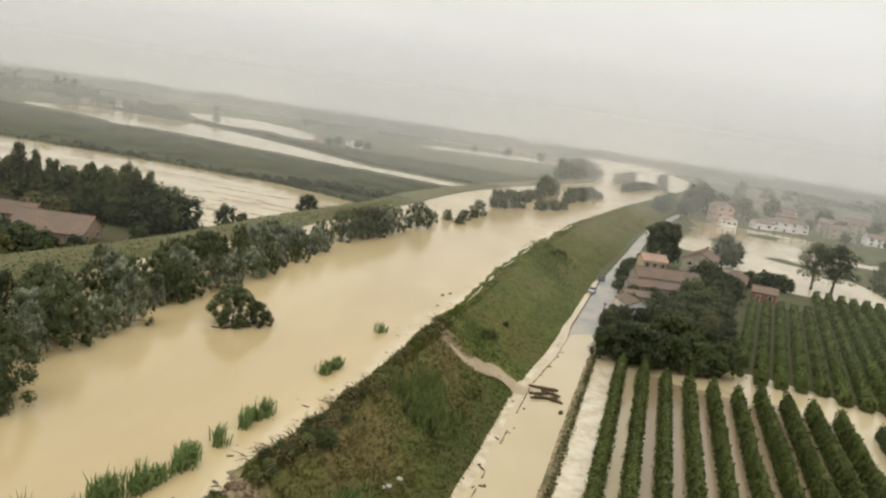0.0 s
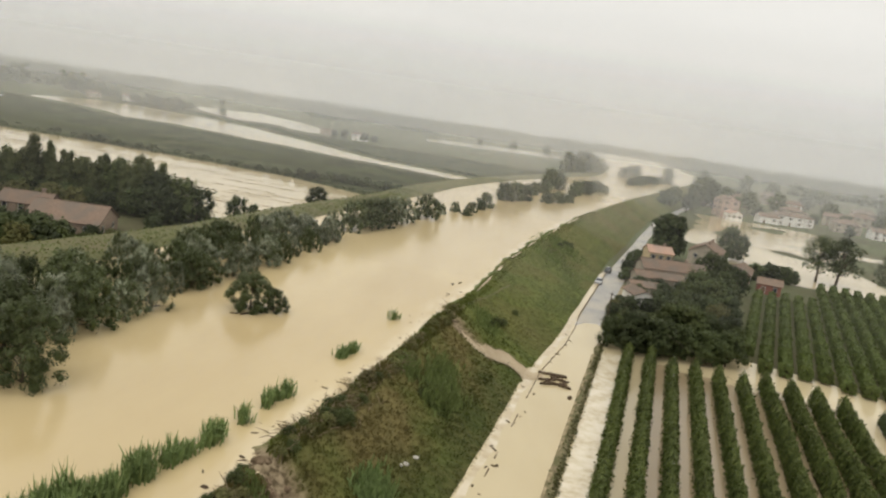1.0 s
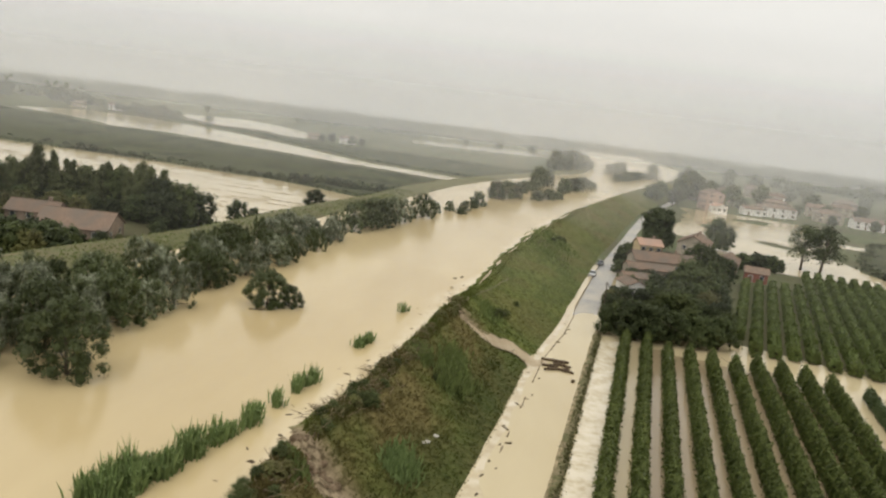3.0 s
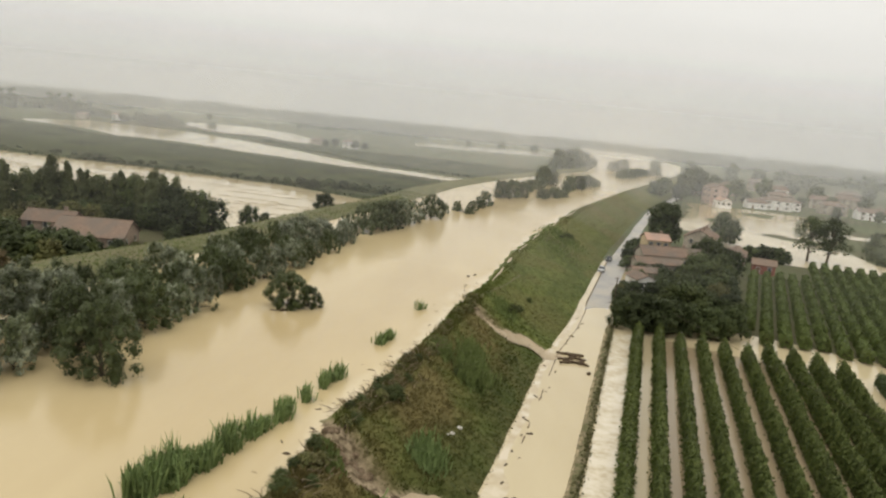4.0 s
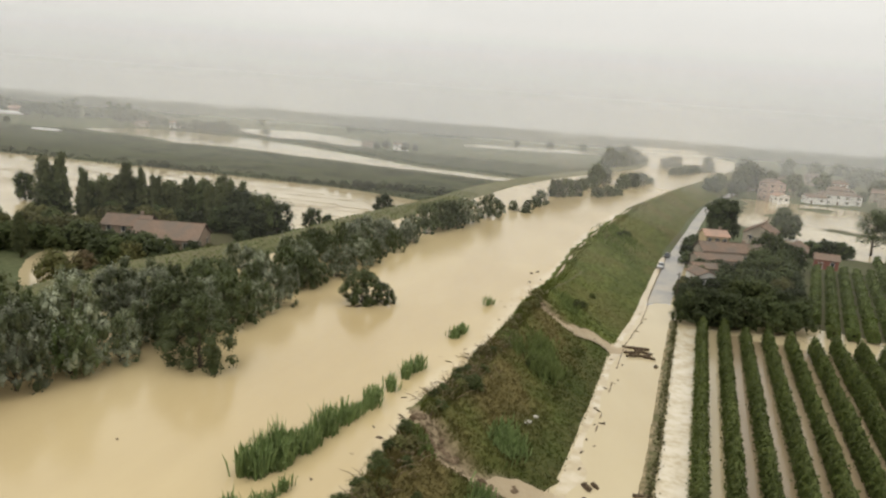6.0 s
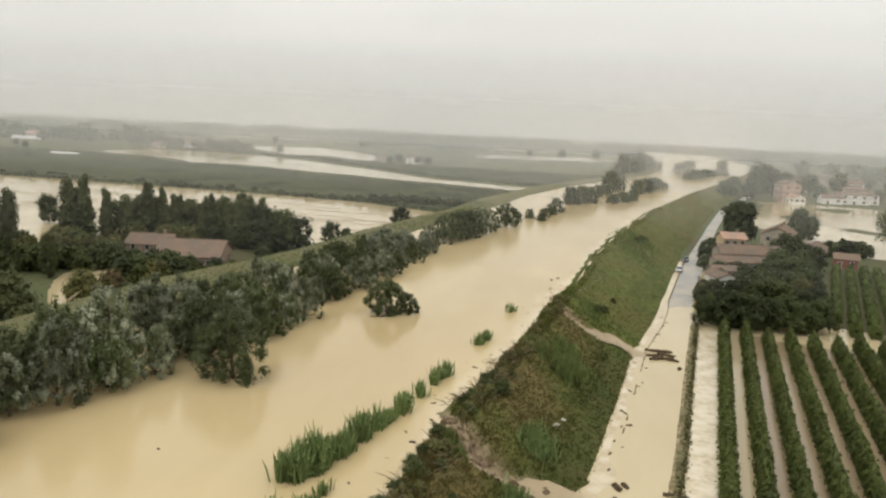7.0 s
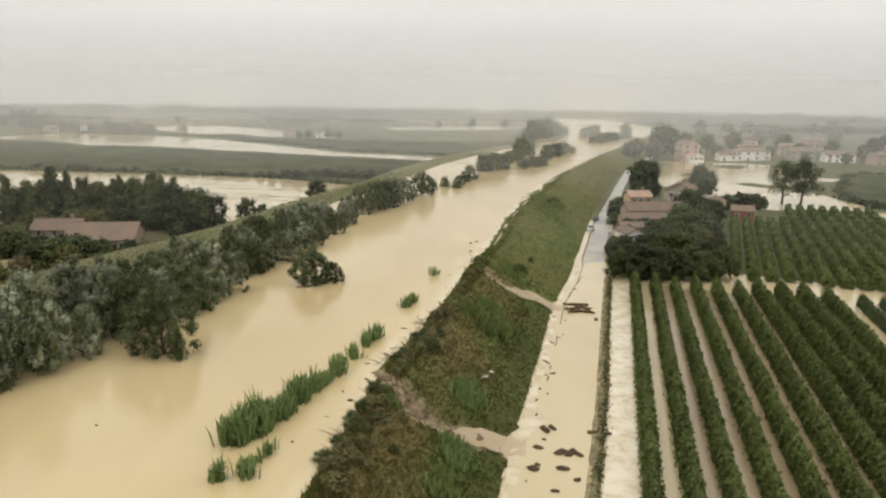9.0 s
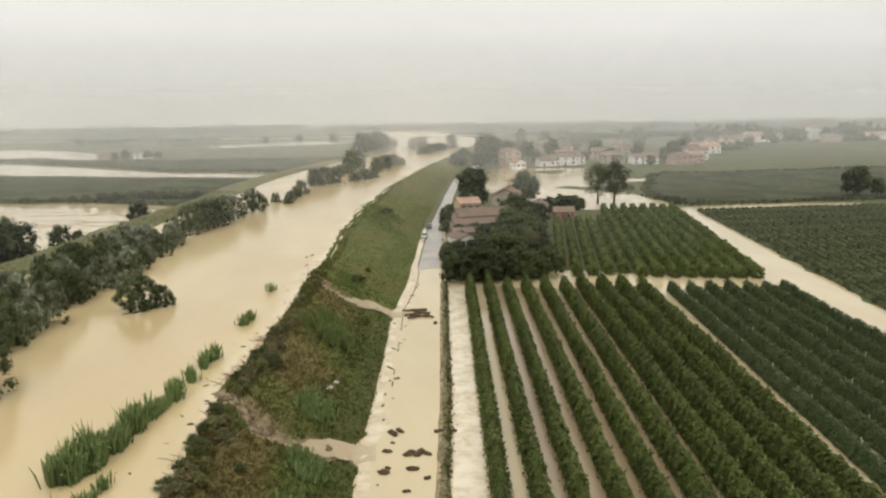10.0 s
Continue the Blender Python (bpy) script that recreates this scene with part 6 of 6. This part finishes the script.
def dyke_weed(x, y, r, tall, count, seed, bright):
    rg = np.random.default_rng(seed)
    p = np.stack([x + rg.normal(0, r * 0.5, count), y + rg.normal(0, r * 0.8, count)], -1)
    z = dyke_height(p[:, 0], p[:, 1]) - 0.05
    a = rg.uniform(0, math.pi, count)
    w, h = rg.uniform(0.08, 0.16, count), tall * rg.uniform(0.5, 1.1, count)
    l1, l2 = rg.normal(0, 0.22, count) * h, rg.normal(0, 0.22, count) * h
    dx, dv = np.cos(a) * w, np.sin(a) * w
    co = np.stack([np.stack([p[:, 0] - dx, p[:, 1] - dv, z], -1), np.stack([p[:, 0] + dx, p[:, 1] + dv, z], -1), np.stack([p[:, 0] + l1 + dx * 0.4, p[:, 1] + l2 + dv * 0.4, z + h], -1), np.stack([p[:, 0] + l1 - dx * 0.7, p[:, 1] + l2 - dv * 0.7, z + h * 0.85], -1)], 1).reshape(-1, 3)
    tagged(part("tall_weeds", array_mesh("tall_weeds", co, np.arange(4 * count).reshape(count, 4)), M_REED if bright else M_WEED), "patch of tall bright green weeds on the dyke slope", "weeds", "weeds on the dyke", "stuff")


for k, (x, y, r, h, c) in enumerate(((-1.2, 79.5, 1.7, 1.3, 700), (3.2, 106.2, 2.2, 1.4, 700), (2.6, 111.5, 2.4, 1.1, 500), (2.4, 103.2, 1.4, 1.5, 420), (8.0, 140.5, 2.2, 0.9, 420), (-2.7, 65.0, 1.5, 1.3, 520), (-1.6, 105.6, 1.5, 1.2, 420), (27, 235, 6, 1.2, 700), (24, 215, 6, 0.9, 400), (-9.8, 68.5, 1.3, 0.9, 300), (-4.0, 58.5, 1.6, 1.0, 360))):
    dyke_weed(x, y, r, h, c, 60 + k, k in (0, 5))
for x, y, h, w in ((-5.7, 85.8, 2.0, 1.2), (-8.8, 76.4, 1.0, 1.5), (-5.2, 91.5, 1.1, 1.5), (-4.3, 97.0, 1.0, 1.4), (-6.9, 88.8, 1.2, 1.3), (-11.6, 71.2, 1.0, 1.4), (-12.8, 63.2, 1.2, 1.5), (-13.9, 54.5, 1.3, 1.5), (-11.4, 55.0, 1.0, 1.5), (-6.6, 85.0, 1.5, 1.2), (-7.6, 84.2, 1.4, 1.3), (-7.9, 87.5, 1.2, 1.2), (-9.0, 81, 1.3, 1.1), (-9.6, 78.5, 1.2, 1.2), (1.6, 104.2, 1.3, 1.2), (0.6, 102.0, 1.0, 1.2), (9.6, 142.0, 1.4, 1.5), (10.6, 143.4, 1.3, 1.5), (8.8, 140.2, 1.1, 1.3), (13.1, 152.3, 1.2, 1.1), (-11.0, 68, 1.5, 1.2), (-12.0, 65, 1.3, 1.2), (-12.2, 61, 1.5, 1.2), (-10.2, 63, 1.2, 1.2), (-13.0, 57, 1.4, 1.2), (-8.6, 60, 1.0, 1.2), (28.6, 238, 1.8, 1.5), (30.5, 241, 1.6, 1.5), (26.5, 233, 1.5, 1.5)):
    plant("shrub", x, y, float(dyke_height(np.array([x]), np.array([y]))[0]) - 0.15, h, None, w, "shrub")


crest_rnd = random.Random(14)
for k in range(44):
    y = 51 + 1.95 * k + crest_rnd.uniform(-0.8, 0.8)
    if min(abs(y - 73.0), abs(y - 133.5)) < 1.6:
        continue
    x = float(crest_x(y)) + crest_rnd.uniform(0.5, 1.9)
    plant("tussock", x, y, float(dyke_height(np.array([x]), np.array([y]))[0]) - 0.25, crest_rnd.uniform(0.7, 1.5), None, crest_rnd.uniform(0.9, 1.4), "tussock")


def dead_brush(x, y, r, count, seed):
    rg = np.random.default_rng(seed)
    g = Geo()
    for k in range(count):
        px, py = x + rg.normal(0, r * 0.45), y + rg.normal(0, r * 0.7)
        pz = float(dyke_height(np.array([px]), np.array([py]))[0])
        a, t = rg.uniform(0, 6.28), rg.uniform(0.15, 0.9)
        ln = rg.uniform(0.7, 2.0)
        q = (px + math.cos(a) * ln * math.cos(t), py + math.sin(a) * ln * math.cos(t), pz + ln * math.sin(t) * 0.8)
        m = ((px + q[0]) / 2 + rg.normal(0, 0.1), (py + q[1]) / 2 + rg.normal(0, 0.1), (pz + q[2]) / 2 + 0.1)
        g.tube([(px, py, pz - 0.1), m, q], [0.06, 0.045, 0.015], 4)
    tagged(part("dead_brush", g, M_STRAW), "tangle of dead brown stalks at the dyke's crest", "brush", "dead brush on the dyke", "stuff")


M_STRAW = surface("dead_stalks", (0.15, 0.115, 0.065), (0.26, 0.205, 0.125), None, 4.0, 0.3, 0.9, 0.3)
for k, (x, y, r, c) in enumerate(((-7.0, 88.5, 2.4, 120), (-9.6, 80.0, 2.2, 90), (-10.6, 66.5, 2.0, 40), (-6.0, 94.0, 2.2, 80), (-12.0, 59.0, 2.2, 30), (-4.6, 99.5, 1.8, 60), (1.2, 135.5, 1.2, 40), (-8.4, 83.5, 1.6, 60), (-11.2, 63.0, 1.6, 25), (-12.8, 55.0, 1.8, 25), (-3.2, 104.0, 1.4, 40), (-2.2, 112.0, 1.4, 30))):
    dead_brush(x, y, r, c, 80 + k)


# ---------------------------------------------------------------- flotsam
def clod(x, y, z, size, seed, material, name, label, group):
    rg = np.random.default_rng(seed)
    a, b = np.meshgrid(np.linspace(0, 2 * np.pi, 13)[:-1], np.linspace(0.15, np.pi - 0.15, 7))
    k = 1 + 0.22 * np.sin(2 * a + seed) + 0.15 * np.sin(5 * a + 3 * b + seed) + rg.normal(0, 0.07, a.shape)
    sx, sy, sz = size
    v = np.stack([sx * k * np.cos(a) * np.sin(b), sy * k * np.sin(a) * np.sin(b), sz * k * np.cos(b)], -1).reshape(-1, 3)
    idx = np.arange(84).reshape(7, 12)
    nx = np.roll(idx, -1, 1)
    f = [tuple(t) for t in np.stack([idx[:-1], idx[1:], nx[1:], nx[:-1]], -1).reshape(-1, 4)] + [tuple(idx[0]), tuple(idx[-1][::-1])]
    g = Geo().add([tuple(p) for p in v], f)
    ob = tagged(part(name, g, material), label, name.replace("_", " "), group)
    ob.matrix_basis = pose(x, y, z, 0, 0, rg.uniform(0, 180))


def log(x, y, z, turn, length, r, seed):
    rg = random.Random(seed)
    pts = [(-length / 2 + length * k / 6, rg.uniform(-0.12, 0.12), rg.uniform(-0.05, 0.08)) for k in range(7)]
    g = Geo().tube(pts, [r * rg.uniform(0.7, 1.1) for _ in pts], 7)
    for k in (1, 3, 5):
        p = pts[k]
        g.tube([p, (p[0] + rg.uniform(-0.5, 0.5), p[1] + rg.choice([-1, 1]) * rg.uniform(0.4, 0.9), p[2] + 0.25)], [r * 0.4, r * 0.12], 5)
    ob = tagged(part("log", g, M_LOG), "dark broken trunk lying across the flooded road", "log", "driftwood on the road")
    ob.matrix_basis = pose(x, y, z, 0, 0, turn)


for k, (x, y, turn, ln, r) in enumerate(((19.4, 131.8, -5, 4.6, 0.30), (18.4, 128.9, 12, 2.8, 0.24), (20.4, 129.6, -14, 2.8, 0.26), (19.5, 127.4, 3, 3.6, 0.25), (21.0, 126.7, -24, 2.0, 0.22), (18.0, 126.6, 26, 1.8, 0.2), (20.9, 128.2, 52, 1.9, 0.17), (18.7, 127.8, -48, 1.7, 0.16), (19.9, 130.6, 18, 2.2, 0.16))):
    log(x, y, 0.12 + 0.02 * k, turn, ln, r, k)
rg = random.Random(21)
for k in range(26):
    (px, py), (qx, qy) = rg.choice(list(zip(GULLIES[1][0][:6], GULLIES[1][0][1:7])))
    f = rg.random()
    x, y = px + (qx - px) * f + rg.uniform(-1.6, 1.6), py + (qy - py) * f + rg.uniform(-1.8, 1.8)
    s = rg.uniform(0.22, 0.7)
    clod(x, y, float(dyke_height(np.array([x]), np.array([y]))[0]) + 0.03, (s, s * 0.7, s * 0.6), 400 + k, M_SOIL, "earth_clod", "lump of brown earth slumped into the gully", "earth in the gully")
clod(21.4, 122.4, 0.05, (0.6, 0.4, 0.3), 3, M_LOG, "mud_clod", "dark clump of mud and roots on the flooded road", "debris on the road")
for k, (x, y, s) in enumerate(((7.4, 77.0, 0.8), (8.3, 77.6, 0.6), (6.1, 72.4, 0.55), (5.1, 67.5, 0.7), (5.6, 68.4, 0.4), (8.4, 71.3, 0.8), (9.4, 71.2, 0.85), (10.2, 70.9, 0.6), (8.1, 67.6, 0.65), (9.2, 65.3, 0.45), (12.6, 76.4, 0.5), (7.0, 74.5, 0.3), (6.7, 63, 0.4))):
    clod(x, y, 0.05, (s, s * 0.65, s * 0.42), 20 + k, M_LOG, "mud_clod", "dark clod of earth washed onto the flooded road", "debris on the road")
log(13.4, 76.2, 0.1, -8, 2.6, 0.22, 33)
for k, (x, y, s) in enumerate(((0.6, 155.4, 0.9), (1.9, 157.5, 0.9), (-9.6, 93, 0.5), (-8.0, 99, 0.35), (-12.5, 74, 0.5), (-13.5, 68, 0.6), (-4.2, 116, 0.35), (-13, 79, 0.4), (-26.3, 115.2, 0.9), (-27.6, 114.6, 0.7), (-36, 61, 0.3))):
    clod(x, y, RIVER, (s * 0.8, s * 0.35, s * 0.16), 50 + k, M_LOG, "driftwood_clump", "dark clump of drifting branches on the river", "drift on the river")
rg = random.Random(8)
for k in range(46):
    y = rg.uniform(52, 240)
    x = float(crest_x(y)) - rg.uniform(0.2, 4.5) ** 1.0
    s = rg.uniform(0.08, 0.26)
    clod(x, y, RIVER, (s * 1.6, s * 0.5, s * 0.18), 100 + k, M_LOG, "drift_scrap", "scrap of reed and bark floating by the dyke", "drift on the river")
for k in range(26):
    y = rg.uniform(58, 160)
    x = float(foot_x(y)) + rg.uniform(0.3, 2.4)
    s = rg.uniform(0.1, 0.3)
    clod(x, y, 0.02, (s * 1.6, s * 0.6, s * 0.35), 200 + k, M_LOG, "drift_scrap", "scrap of bark and straw floating beside the dyke's foot", "drift on the road")
for k, (x, y, s) in enumerate(((1.8, 88.9, 0.42), (1.0, 86.6, 0.42), (0.6, 85.8, 0.3))):
    clod(x, y, float(dyke_height(np.array([x]), np.array([y]))[0]) + 0.05, (s, s * 0.7, s * 0.35), 300 + k, M_RAG, "rubbish", "pale washed-up plastic rubbish on the dyke slope", "rubbish on the dyke")


# ---------------------------------------------------------------- overhead line
def utility_pole(x, y, top):
    root = tagged(new("utility_pole"), "slim grey wooden utility pole", "utility pole", "poles of the overhead line")
    root.matrix_basis = pose(x, y, -0.4)
    part("pole", Geo().tube([(0, 0, 0), (0, 0, top * 0.5 + 0.2), (0, 0, top + 0.8)], [0.14, 0.12, 0.09], 8), M_BARK, root)
    part("crossarm", Geo().box(-0.5, -0.05, top + 0.3, 0.5, 0.05, top + 0.4, 0.015), M_BARK, root)
    for s in (-0.4, 0.4):
        part("insulator", Geo().tube([(s, 0, top + 0.4), (s, 0, top + 0.5), (s, 0, top + 0.56)], [0.05, 0.06, 0.03], 8), M_FRAME, root)


P0, P1 = (33.2, 172, 6.6), (68.2, 62, 6.6)
utility_pole(P0[0], P0[1], 6.6)
utility_pole(P1[0], P1[1], 6.6)
g = Geo()
g.tube([(P0[0] + (P1[0] - P0[0]) * k / 24, P0[1] + (P1[1] - P0[1]) * k / 24, 6.55 - 1.9 * 4 * (k / 24) * (1 - k / 24)) for k in range(25)], [0.022] * 25, 5)
tagged(part("overhead_cable", g, M_BARK), "thin dark cable sagging over the orchard", "cable")

# drowned crop rows showing as broken lines in the far flood
rg = np.random.default_rng(77)
cx, cy = [], []
for k in range(26):
    yk = 232 + 5.2 * k
    n = 330
    x = rg.uniform(-420, -40, n)
    y = yk - 0.10 * (x + 100) + rg.normal(0, 0.5, n)
    ok = inside(x, y, FLOODED[3]) & (wavy(x, y, 16.0, k * 0.7) > 0.05)
    cx.append(x[ok])
    cy.append(y[ok])
cx, cy = np.concatenate(cx), np.concatenate(cy)
n = len(cx)
hw, hd = rg.uniform(0.5, 2.2, n), rg.uniform(0.04, 0.13, n)
z = np.full(n, 0.03)
co = np.stack([np.stack([cx - hw, cy + 0.1 * hw, z * 0], -1), np.stack([cx, cy - hd, z * 0], -1), np.stack([cx + hw, cy - 0.1 * hw, z * 0], -1), np.stack([cx, cy + hd, z + 0.10], -1)], 1).reshape(-1, 3)
tagged(part("drowned_crop", array_mesh("drowned_crop", co, np.arange(4 * n).reshape(n, 4)), M_STRAW), "broken lines of drowned crop rows in the flood", "crop", kind="stuff")


# thin sheets of river water seeping over the far crest
for k, (y0, y1) in enumerate(((152, 168), (173, 181), (190, 204), (212, 226), (236, 262), (272, 300))):
    sy2 = spaced((y0, y1, 0.8))
    wide = 0.30 * np.sin(np.linspace(0.05, math.pi - 0.05, len(sy2))) * (1 + 0.4 * wavy(sy2, sy2 * 0, 1.5, k))
    sx = crest_x(sy2)[:, None] + 0.55 + np.linspace(-1, 1, 5)[None, :] * wide[:, None]
    syy = np.repeat(sy2[:, None], 5, 1)
    tagged(part("water_seep", grid_mesh("water_seep", sx, syy, dyke_height(sx, syy) + 0.12), M_STREAM), "thin pale water seeping over the dyke's crest", "water", kind="structure")

# a trodden line slanting along the dyke's shoulder
sy2 = spaced((137, 168, 0.6))
sx = (crest_x(sy2) + np.interp(sy2, [137, 150, 168], [1.6, 2.6, 4.2]) + 0.15 * wavy(sy2, sy2 * 0, 1.8))[:, None] + np.array([[-0.16, 0.0, 0.16]])
syy = np.repeat(sy2[:, None], 3, 1)
tagged(part("path_dyke", grid_mesh("path_dyke", sx, syy, dyke_height(sx, syy) + 0.10), M_TRACK), "faint trodden path along the dyke's shoulder", "track", kind="structure")
